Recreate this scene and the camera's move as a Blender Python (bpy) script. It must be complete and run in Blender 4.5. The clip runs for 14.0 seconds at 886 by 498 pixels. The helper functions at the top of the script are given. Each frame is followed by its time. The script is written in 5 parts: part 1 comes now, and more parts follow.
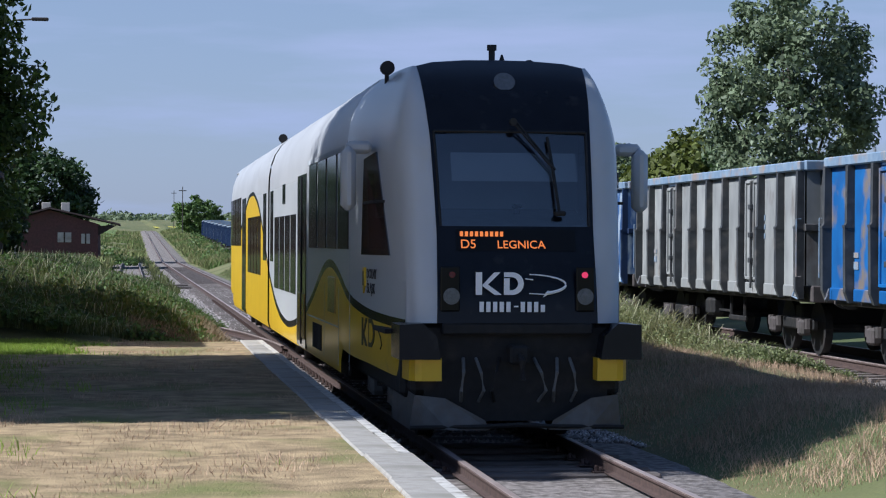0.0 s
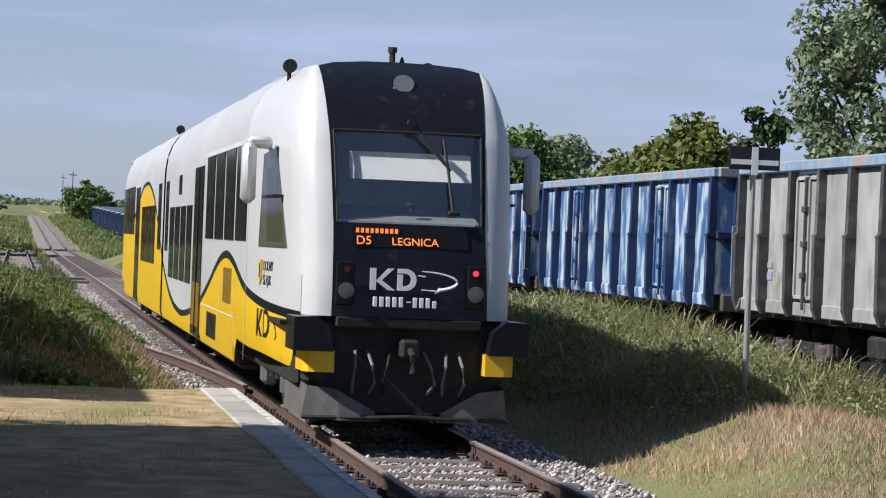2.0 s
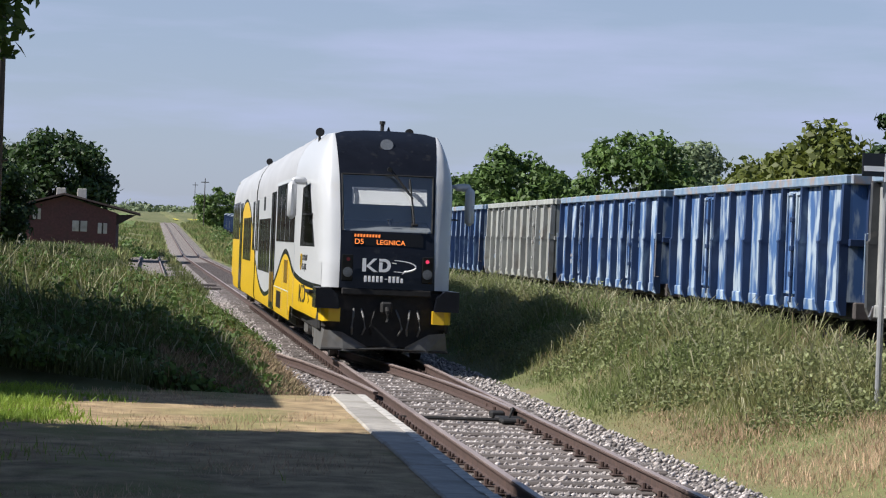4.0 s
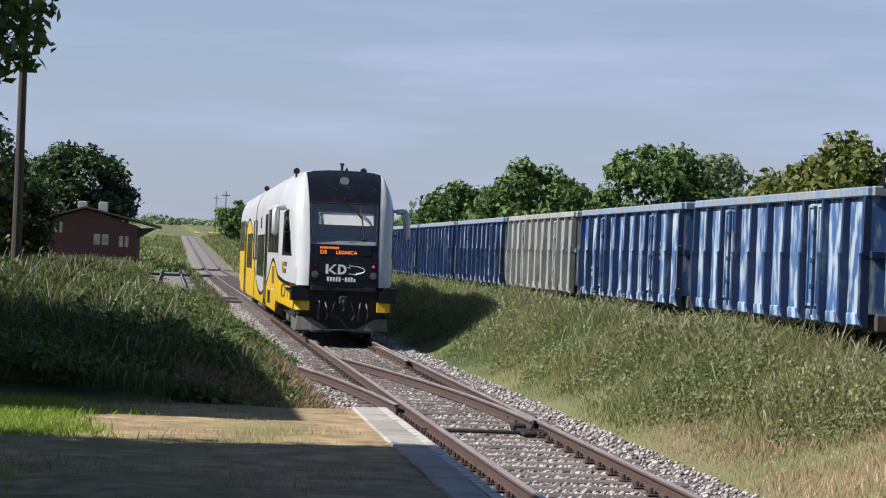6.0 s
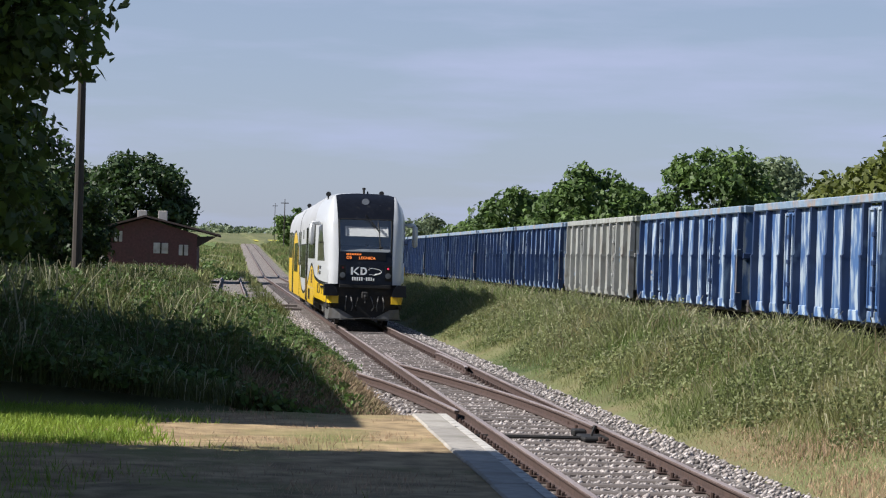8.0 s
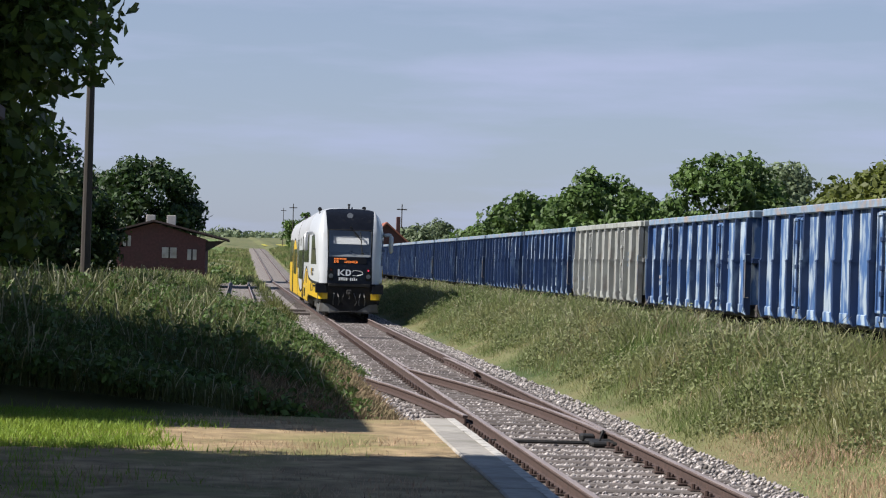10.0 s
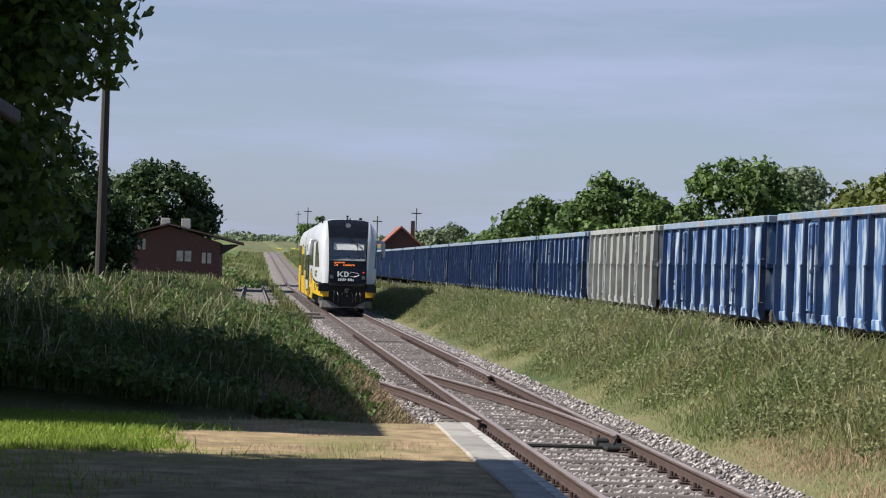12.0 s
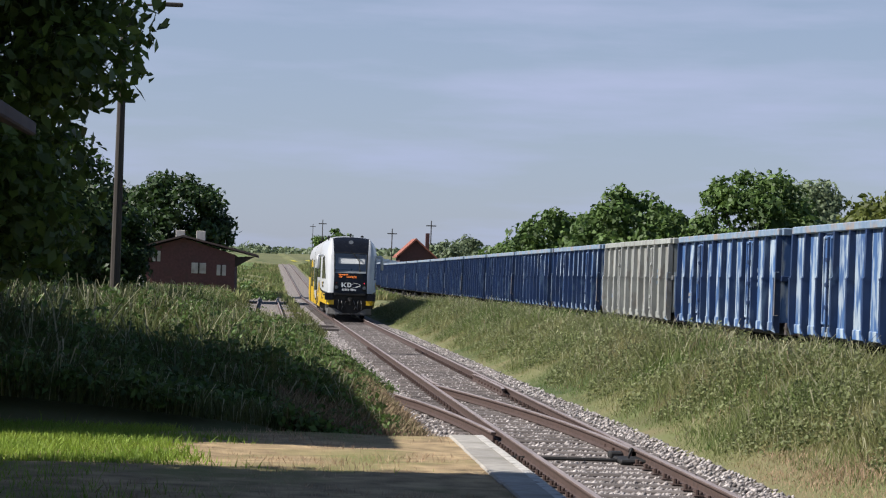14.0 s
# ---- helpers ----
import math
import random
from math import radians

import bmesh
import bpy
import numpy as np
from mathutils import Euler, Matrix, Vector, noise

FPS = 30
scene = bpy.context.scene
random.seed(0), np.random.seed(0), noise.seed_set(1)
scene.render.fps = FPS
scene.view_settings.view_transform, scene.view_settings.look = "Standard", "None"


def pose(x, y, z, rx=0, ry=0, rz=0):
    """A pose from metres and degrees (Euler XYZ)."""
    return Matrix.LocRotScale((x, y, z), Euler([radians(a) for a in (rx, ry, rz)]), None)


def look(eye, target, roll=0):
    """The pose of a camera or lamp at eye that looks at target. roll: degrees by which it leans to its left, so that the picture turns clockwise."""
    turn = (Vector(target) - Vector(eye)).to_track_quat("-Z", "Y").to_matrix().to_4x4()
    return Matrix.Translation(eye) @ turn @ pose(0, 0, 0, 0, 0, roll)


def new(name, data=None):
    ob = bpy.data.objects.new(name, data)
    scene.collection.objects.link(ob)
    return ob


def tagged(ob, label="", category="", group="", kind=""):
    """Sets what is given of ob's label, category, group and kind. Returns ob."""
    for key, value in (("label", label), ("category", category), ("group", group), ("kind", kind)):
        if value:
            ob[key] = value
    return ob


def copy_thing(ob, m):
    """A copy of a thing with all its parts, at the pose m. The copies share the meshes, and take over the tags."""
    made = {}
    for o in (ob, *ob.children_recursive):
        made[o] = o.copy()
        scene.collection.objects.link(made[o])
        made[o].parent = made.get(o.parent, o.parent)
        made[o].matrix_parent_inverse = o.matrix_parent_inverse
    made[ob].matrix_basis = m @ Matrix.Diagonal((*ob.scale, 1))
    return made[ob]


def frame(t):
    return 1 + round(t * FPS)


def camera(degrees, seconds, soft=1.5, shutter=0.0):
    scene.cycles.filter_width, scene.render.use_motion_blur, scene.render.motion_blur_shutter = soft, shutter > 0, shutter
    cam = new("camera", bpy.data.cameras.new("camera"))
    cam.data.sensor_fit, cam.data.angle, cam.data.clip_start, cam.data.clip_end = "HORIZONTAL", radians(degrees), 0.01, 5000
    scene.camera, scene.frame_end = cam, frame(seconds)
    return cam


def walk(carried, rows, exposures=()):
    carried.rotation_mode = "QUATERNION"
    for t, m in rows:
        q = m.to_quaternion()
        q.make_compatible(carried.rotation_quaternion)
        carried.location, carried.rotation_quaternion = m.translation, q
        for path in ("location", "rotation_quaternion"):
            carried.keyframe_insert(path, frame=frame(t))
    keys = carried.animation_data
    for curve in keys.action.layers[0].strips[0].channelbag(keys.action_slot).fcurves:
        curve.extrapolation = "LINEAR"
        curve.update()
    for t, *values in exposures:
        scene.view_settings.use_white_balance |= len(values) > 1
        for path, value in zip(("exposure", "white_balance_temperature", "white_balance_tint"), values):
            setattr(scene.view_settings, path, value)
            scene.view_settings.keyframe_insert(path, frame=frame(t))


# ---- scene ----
# camera: stands on the platform; it closes in along the platform in the first second and a half
EYE = (0.0, 0.0, 2.10)
cam = camera(21.15, 14.0, soft=1.15)


def aim(yaw, pitch, roll, eye=EYE):
    y, p = radians(yaw), radians(pitch)
    d = Vector((math.sin(y) * math.cos(p), math.cos(y) * math.cos(p), math.sin(p)))
    return look(eye, Vector(eye) + d * 10, roll)


CAMROWS = [
    (0, aim(7.482, -0.157, 0.316, (0.188, -14.906, 2.10))),
    (0.5, aim(9.915, -0.304, 0.725, (-0.080, -9.736, 2.10))),
    (1.0, aim(12.448, -0.463, 1.660, (-0.047, -2.847, 2.10))),
    (1.5, aim(11.034, -0.277, 2.073)),
    (2, aim(10.203, -0.173, 2.215)),
    (2.5, aim(9.223, -0.170, 2.268)),
    (3, aim(8.272, -0.174, 2.325)),
    (3.5, aim(7.494, -0.167, 2.342)),
    (6, aim(6.549, 0.164, 2.196)),
    (6.5, aim(6.271, 0.187, 2.137)),
    (7, aim(5.791, 0.209, 2.031)),
    (7.5, aim(5.316, 0.228, 1.850)),
    (8, aim(5.125, 0.261, 1.703)),
    (10.5, aim(4.823, 0.440, 1.764)),
    (11, aim(4.704, 0.528, 1.772)),
    (11.5, aim(4.641, 0.557, 1.811)),
    (12, aim(4.567, 0.455, 1.882)),
    (12.5, aim(4.276, 0.464, 1.880)),
    (13, aim(4.196, 0.565, 1.890)),
    (13.5, aim(4.201, 0.703, 1.997)),
    (14, aim(4.203, 0.745, 1.988)),
]
walk(cam, CAMROWS, exposures=[(0.0, 0.40, 5350, 11), (0.5, 0.35, 5400, 11), (1.0, 0.48, 5750, 11), (1.5, 0.55, 5900, 11), (14.0, 0.48, 6030, 11)])

# ---- light ----
LIGHT = Vector((1.1, 0.12, -1.0)).normalized()
world = bpy.data.worlds.new("sky")
scene.world = world
world.use_nodes = True
wn, wl = world.node_tree.nodes, world.node_tree.links
wn.clear()
w_out = wn.new("ShaderNodeOutputWorld")
w_bg = wn.new("ShaderNodeBackground")
w_sky = wn.new("ShaderNodeTexSky")
w_sky.sky_type = "NISHITA"
w_sky.sun_disc = False
w_sky.sun_elevation = radians(42)
w_sky.sun_rotation = radians(263.8)
w_sky.air_density, w_sky.dust_density, w_sky.ozone_density = 1.0, 0.6, 3.0
w_map = wn.new("ShaderNodeMapping")
w_map.inputs["Scale"].default_value = (1.6, 1.6, 12.0)
w_co = wn.new("ShaderNodeTexCoord")
w_noise = wn.new("ShaderNodeTexNoise")
w_noise.inputs["Scale"].default_value = 3.4
w_noise.inputs["Detail"].default_value = 7
w_noise.inputs["Roughness"].default_value = 0.55
w_ramp = wn.new("ShaderNodeValToRGB")
w_ramp.color_ramp.elements[0].position = 0.42
w_ramp.color_ramp.elements[0].color = (0.52, 0.52, 0.52, 1)
w_ramp.color_ramp.elements[1].position = 0.64
w_ramp.color_ramp.elements[1].color = (1.0, 1.0, 1.0, 1)
w_mix = wn.new("ShaderNodeMix")
w_mix.data_type = "RGBA"
w_mix.inputs[7].default_value = (5.7, 6.25, 8.2, 1)
wl.new(w_co.outputs["Generated"], w_map.inputs["Vector"])
wl.new(w_map.outputs["Vector"], w_noise.inputs["Vector"])
wl.new(w_noise.outputs["Fac"], w_ramp.inputs["Fac"])
w_sep = wn.new("ShaderNodeSeparateXYZ")
wl.new(w_co.outputs["Generated"], w_sep.inputs["Vector"])
w_haze = wn.new("ShaderNodeMapRange")
w_haze.interpolation_type = "SMOOTHSTEP"
w_haze.inputs["From Min"].default_value, w_haze.inputs["From Max"].default_value = 0.06, 0.32
w_haze.inputs["To Min"].default_value, w_haze.inputs["To Max"].default_value = 1.0, 0.06
wl.new(w_sep.outputs["Z"], w_haze.inputs["Value"])
w_mul = wn.new("ShaderNodeMath")
w_mul.operation = "MULTIPLY"
wl.new(w_ramp.outputs["Color"], w_mul.inputs[0])
wl.new(w_haze.outputs["Result"], w_mul.inputs[1])
wl.new(w_mul.outputs["Value"], w_mix.inputs[0])
wl.new(w_sky.outputs["Color"], w_mix.inputs[6])
wl.new(w_mix.outputs[2], w_bg.inputs["Color"])
w_bg.inputs["Strength"].default_value = 0.058
wl.new(w_bg.outputs["Background"], w_out.inputs["Surface"])

sun_data = bpy.data.lights.new("sun", "SUN")
sun_data.energy, sun_data.angle, sun_data.color = 5.0, radians(0.6), (1.0, 0.92, 0.80)
sun = new("sun", sun_data)
sun.matrix_world = look(tuple(-LIGHT * 60), (0, 0, 0))


# ---- materials ----
def mat(name, col, col2=None, rough=0.8, metal=0.0, scale=8.0, bump=0.2, grime=None, stretch=(1, 1, 1), detail=6, spread=0.5,
        coords="Object", random_amount=0.0, island=0.0, spec=0.5, emit=None, translucent=0.0, fine=None):
    m = bpy.data.materials.new(name)
    m.use_nodes = True
    n, l = m.node_tree.nodes, m.node_tree.links
    b = n["Principled BSDF"]
    b.inputs["Roughness"].default_value = rough
    b.inputs["Metallic"].default_value = metal
    b.inputs["Specular IOR Level"].default_value = spec
    co = n.new("ShaderNodeTexCoord")
    mp = n.new("ShaderNodeMapping")
    mp.inputs["Scale"].default_value = stretch
    l.new(co.outputs[coords], mp.inputs["Vector"])
    t1 = n.new("ShaderNodeTexNoise")
    t1.inputs["Scale"].default_value, t1.inputs["Detail"].default_value = scale, detail
    l.new(mp.outputs["Vector"], t1.inputs["Vector"])
    r = n.new("ShaderNodeValToRGB")
    r.color_ramp.elements[0].position, r.color_ramp.elements[1].position = 0.5 - spread * 0.4, 0.5 + spread * 0.4
    col2 = col2 or tuple(c * 0.75 for c in col)
    r.color_ramp.elements[0].color, r.color_ramp.elements[1].color = (*col2, 1), (*col, 1)
    l.new(t1.outputs["Fac"], r.inputs["Fac"])
    last = r.outputs["Color"]
    if grime:
        gcol, gscale, glow, ghigh = grime
        t2 = n.new("ShaderNodeTexNoise")
        t2.inputs["Scale"].default_value, t2.inputs["Detail"].default_value = gscale, 8
        l.new(mp.outputs["Vector"], t2.inputs["Vector"])
        r2 = n.new("ShaderNodeValToRGB")
        r2.color_ramp.elements[0].position, r2.color_ramp.elements[1].position = glow, ghigh
        r2.color_ramp.elements[0].color, r2.color_ramp.elements[1].color = (0, 0, 0, 1), (1, 1, 1, 1)
        l.new(t2.outputs["Fac"], r2.inputs["Fac"])
        mx = n.new("ShaderNodeMix")
        mx.data_type = "RGBA"
        mx.inputs[7].default_value = (*gcol, 1)
        l.new(r2.outputs["Color"], mx.inputs[0])
        l.new(last, mx.inputs[6])
        last = mx.outputs[2]
    if random_amount or island:
        src = n.new("ShaderNodeObjectInfo").outputs["Random"] if random_amount else n.new("ShaderNodeNewGeometry").outputs["Random Per Island"]
        amount = random_amount or island
        mr = n.new("ShaderNodeMapRange")
        mr.inputs["To Min"].default_value, mr.inputs["To Max"].default_value = 1 - amount, 1 + amount
        l.new(src, mr.inputs["Value"])
        hs = n.new("ShaderNodeHueSaturation")
        l.new(mr.outputs["Result"], hs.inputs["Value"])
        l.new(last, hs.inputs["Color"])
        last = hs.outputs["Color"]
    l.new(last, b.inputs["Base Color"])
    if bump:
        bp = n.new("ShaderNodeBump")
        bp.inputs["Strength"].default_value, bp.inputs["Distance"].default_value = bump, 0.02
        if fine:
            t3 = n.new("ShaderNodeTexNoise")
            t3.inputs["Scale"].default_value, t3.inputs["Detail"].default_value = fine, 4
            l.new(mp.outputs["Vector"], t3.inputs["Vector"])
            l.new(t3.outputs["Fac"], bp.inputs["Height"])
        else:
            l.new(t1.outputs["Fac"], bp.inputs["Height"])
        l.new(bp.outputs["Normal"], b.inputs["Normal"])
    if emit:
        b.inputs["Emission Color"].default_value = (*emit[:3], 1)
        b.inputs["Emission Strength"].default_value = emit[3]
    if translucent:
        tr = n.new("ShaderNodeBsdfTranslucent")
        l.new(last, tr.inputs["Color"])
        ms = n.new("ShaderNodeMixShader")
        ms.inputs[0].default_value = translucent
        l.new(b.outputs[0], ms.inputs[1])
        l.new(tr.outputs[0], ms.inputs[2])
        l.new(ms.outputs[0], n["Material Output"].inputs["Surface"])
    return m


def glass_mat(name, tint, gloss=0.06):
    m = bpy.data.materials.new(name)
    m.use_nodes = True
    n, l = m.node_tree.nodes, m.node_tree.links
    n.remove(n["Principled BSDF"])
    a, g, f, x = n.new("ShaderNodeBsdfTransparent"), n.new("ShaderNodeBsdfGlossy"), n.new("ShaderNodeFresnel"), n.new("ShaderNodeMixShader")
    a.inputs["Color"].default_value = (*tint, 1)
    g.inputs["Roughness"].default_value = gloss
    f.inputs["IOR"].default_value = 2.7
    l.new(f.outputs[0], x.inputs[0])
    l.new(a.outputs[0], x.inputs[1])
    l.new(g.outputs[0], x.inputs[2])
    l.new(x.outputs[0], n["Material Output"].inputs["Surface"])
    return m


M_WHITE = mat("white_train_paint", (0.54, 0.55, 0.56), (0.48, 0.49, 0.50), rough=0.28, scale=1.2, bump=0.01, grime=((0.52, 0.50, 0.46), 3.0, 0.62, 0.95), stretch=(1, 0.3, 1))
M_YELLOW = mat("yellow_train_paint", (0.76, 0.49, 0.014), (0.70, 0.44, 0.012), rough=0.3, scale=1.5, bump=0.01, grime=((0.40, 0.25, 0.04), 3.0, 0.60, 0.95))
M_BLACKP = mat("black_train_paint", (0.010, 0.0115, 0.017), (0.007, 0.008, 0.012), rough=0.25, spec=0.25, scale=4, bump=0.01, grime=((0.05, 0.05, 0.05), 6.0, 0.6, 1.0))
M_UNDER = mat("dark_underframe", (0.014, 0.0135, 0.0135), (0.008, 0.0075, 0.0075), rough=0.75, scale=12, bump=0.3, grime=((0.045, 0.036, 0.030), 4.0, 0.54, 0.8))
M_PLOUGH = mat("grey_painted_steel", (0.130, 0.128, 0.125), (0.085, 0.084, 0.082), rough=0.5, scale=6, bump=0.1, grime=((0.10, 0.08, 0.06), 5.0, 0.5, 0.8))
M_RUBBER = mat("black_rubber", (0.012, 0.012, 0.012), rough=0.7, scale=20, bump=0.1)
M_STEEL = mat("steel", (0.45, 0.45, 0.45), (0.35, 0.35, 0.34), rough=0.35, metal=0.9, scale=12, bump=0.05)
M_HOSE = mat("grey_hose", (0.16, 0.16, 0.155), rough=0.6, scale=20, bump=0.1)
M_DGLASS = mat("dark_window_glass", (0.010, 0.011, 0.013), (0.012, 0.012, 0.012), rough=0.10, scale=1, bump=0.0, spec=0.16)
M_BGLASS = mat("brown_window_glass", (0.030, 0.020, 0.012), (0.022, 0.014, 0.008), rough=0.1, scale=1, bump=0.0, spec=0.6)
M_GLASS = glass_mat("windscreen_glass", (0.88, 0.92, 0.95), 0.03)
M_SIDEGLASS = glass_mat("tinted_cab_glass", (0.06, 0.065, 0.07))
M_FILM = mat("yellow_window_film", (0.30, 0.17, 0.02), (0.22, 0.12, 0.015), rough=0.2, scale=2, bump=0.0)
M_INTER = mat("grey_cab_lining", (0.50, 0.53, 0.56), (0.42, 0.44, 0.47), rough=0.8, scale=5, bump=0.05)
# bluish pale, in place of the sky's reflection in the upper windscreen
M_LINING = mat("pale_cab_wall", (0.74, 0.78, 0.82), (0.68, 0.71, 0.75), rough=0.8, scale=5, bump=0.05)
M_DASH = mat("grey_dashboard", (0.20, 0.21, 0.22), (0.16, 0.17, 0.18), rough=0.7, scale=8, bump=0.05)
M_BLIND = mat("white_sun_blind", (0.85, 0.85, 0.85), (0.80, 0.80, 0.80), rough=0.8, scale=6, bump=0.05)
M_LED = mat("amber_display", (0.9, 0.25, 0.03), rough=0.5, bump=0.0, emit=(1.0, 0.24, 0.05, 0.6))
M_RED = mat("red_tail_light", (0.6, 0.02, 0.03), rough=0.25, bump=0.0, emit=(1.0, 0.06, 0.16, 0.5))
M_DRED = mat("unlit_red_lens", (0.12, 0.008, 0.012), rough=0.2, bump=0.0)
M_LENS = mat("lamp_lens", (0.14, 0.15, 0.17), (0.10, 0.11, 0.12), rough=0.12, bump=0.0, scale=30)
M_MARK = mat("white_marking", (0.93, 0.93, 0.93), (0.90, 0.90, 0.90), rough=0.4, bump=0.0, scale=5)
M_INK = mat("black_marking", (0.015, 0.015, 0.018), rough=0.4, bump=0.0)
M_ROOF = mat("light_grey_roof_paint", (0.47, 0.47, 0.475), (0.39, 0.39, 0.395), rough=0.4, scale=1.5, bump=0.02, grime=((0.35, 0.34, 0.33), 2.5, 0.55, 0.9), stretch=(1, 0.3, 1))

M_RUSTRAIL = mat("rusty_rail_steel", (0.090, 0.056, 0.046), (0.050, 0.032, 0.028), rough=0.75, scale=14, bump=0.15)
M_RAILTOP = mat("worn_rail_head", (0.44, 0.36, 0.33), (0.30, 0.24, 0.22), rough=0.42, metal=0.2, scale=10, bump=0.03, stretch=(1, 0.1, 1))
M_SLEEPER = mat("weathered_oak_sleeper", (0.190, 0.162, 0.148), (0.090, 0.076, 0.070), rough=0.9, scale=6, bump=0.5, stretch=(0.4, 3, 3), random_amount=0.25)
M_STONE = mat("ballast_stone", (0.52, 0.475, 0.45), (0.24, 0.21, 0.20), rough=0.9, scale=7, bump=0.2, island=0.6)
M_BED = mat("ballast_bed", (0.30, 0.265, 0.245), (0.10, 0.085, 0.075), rough=0.95, scale=9, bump=0.9, spread=0.35, fine=22)
M_CONC = mat("weathered_concrete", (0.42, 0.39, 0.35), (0.30, 0.28, 0.25), rough=0.9, scale=7, bump=0.35, grime=((0.20, 0.19, 0.15), 1.8, 0.52, 0.75), fine=60, random_amount=0.10)
M_CONCW = mat("whitewashed_edge", (0.62, 0.60, 0.56), (0.45, 0.42, 0.38), rough=0.9, scale=14, bump=0.3, grime=((0.25, 0.23, 0.20), 6, 0.5, 0.65))

M_WBLUE = mat("faded_blue_wagon_paint", (0.070, 0.150, 0.330), (0.036, 0.085, 0.220), rough=0.6, scale=1.6, bump=0.10, grime=((0.36, 0.43, 0.50), 4.2, 0.46, 0.58), random_amount=0.16, stretch=(1, 1, 0.30))
M_WBRIGHT = mat("bright_blue_wagon_paint", (0.022, 0.150, 0.430), (0.014, 0.095, 0.300), rough=0.5, scale=2.0, bump=0.08, grime=((0.20, 0.17, 0.15), 1.6, 0.51, 0.63), random_amount=0.12)
M_WGREY = mat("chalky_grey_wagon_paint", (0.330, 0.335, 0.325), (0.220, 0.225, 0.220), rough=0.7, scale=2.2, bump=0.10, grime=((0.14, 0.115, 0.10), 2.6, 0.55, 0.74), random_amount=0.14, stretch=(1, 1, 0.6))
# stanchion paints: darker than the panels, with the rib sides' shade in the colour
M_WRIB = mat("dark_wagon_stanchion_paint", (0.062, 0.066, 0.070), (0.030, 0.032, 0.036), rough=0.6, scale=4, bump=0.15, grime=((0.13, 0.12, 0.11), 3, 0.52, 0.72))
M_WRIBB = mat("blue_wagon_stanchion_paint", (0.017, 0.042, 0.120), (0.010, 0.024, 0.068), rough=0.55, scale=3, bump=0.12, grime=((0.10, 0.15, 0.22), 3.5, 0.58, 0.76), stretch=(1, 1, 0.4))
M_WPALE = mat("pale_grey_wagon_paint", (0.350, 0.360, 0.330), (0.240, 0.250, 0.235), rough=0.7, scale=2.4, bump=0.10, grime=((0.16, 0.13, 0.11), 3.0, 0.56, 0.74), random_amount=0.12, stretch=(1, 1, 0.5))
M_WRIM = mat("worn_wagon_rim", (0.25, 0.32, 0.40), (0.14, 0.21, 0.31), rough=0.7, scale=5, bump=0.2, grime=((0.30, 0.24, 0.20), 3, 0.5, 0.68))
M_WSOLE = mat("rusty_solebar", (0.100, 0.085, 0.082), (0.055, 0.046, 0.045), rough=0.8, scale=5, bump=0.25, grime=((0.05, 0.045, 0.04), 3, 0.5, 0.72))


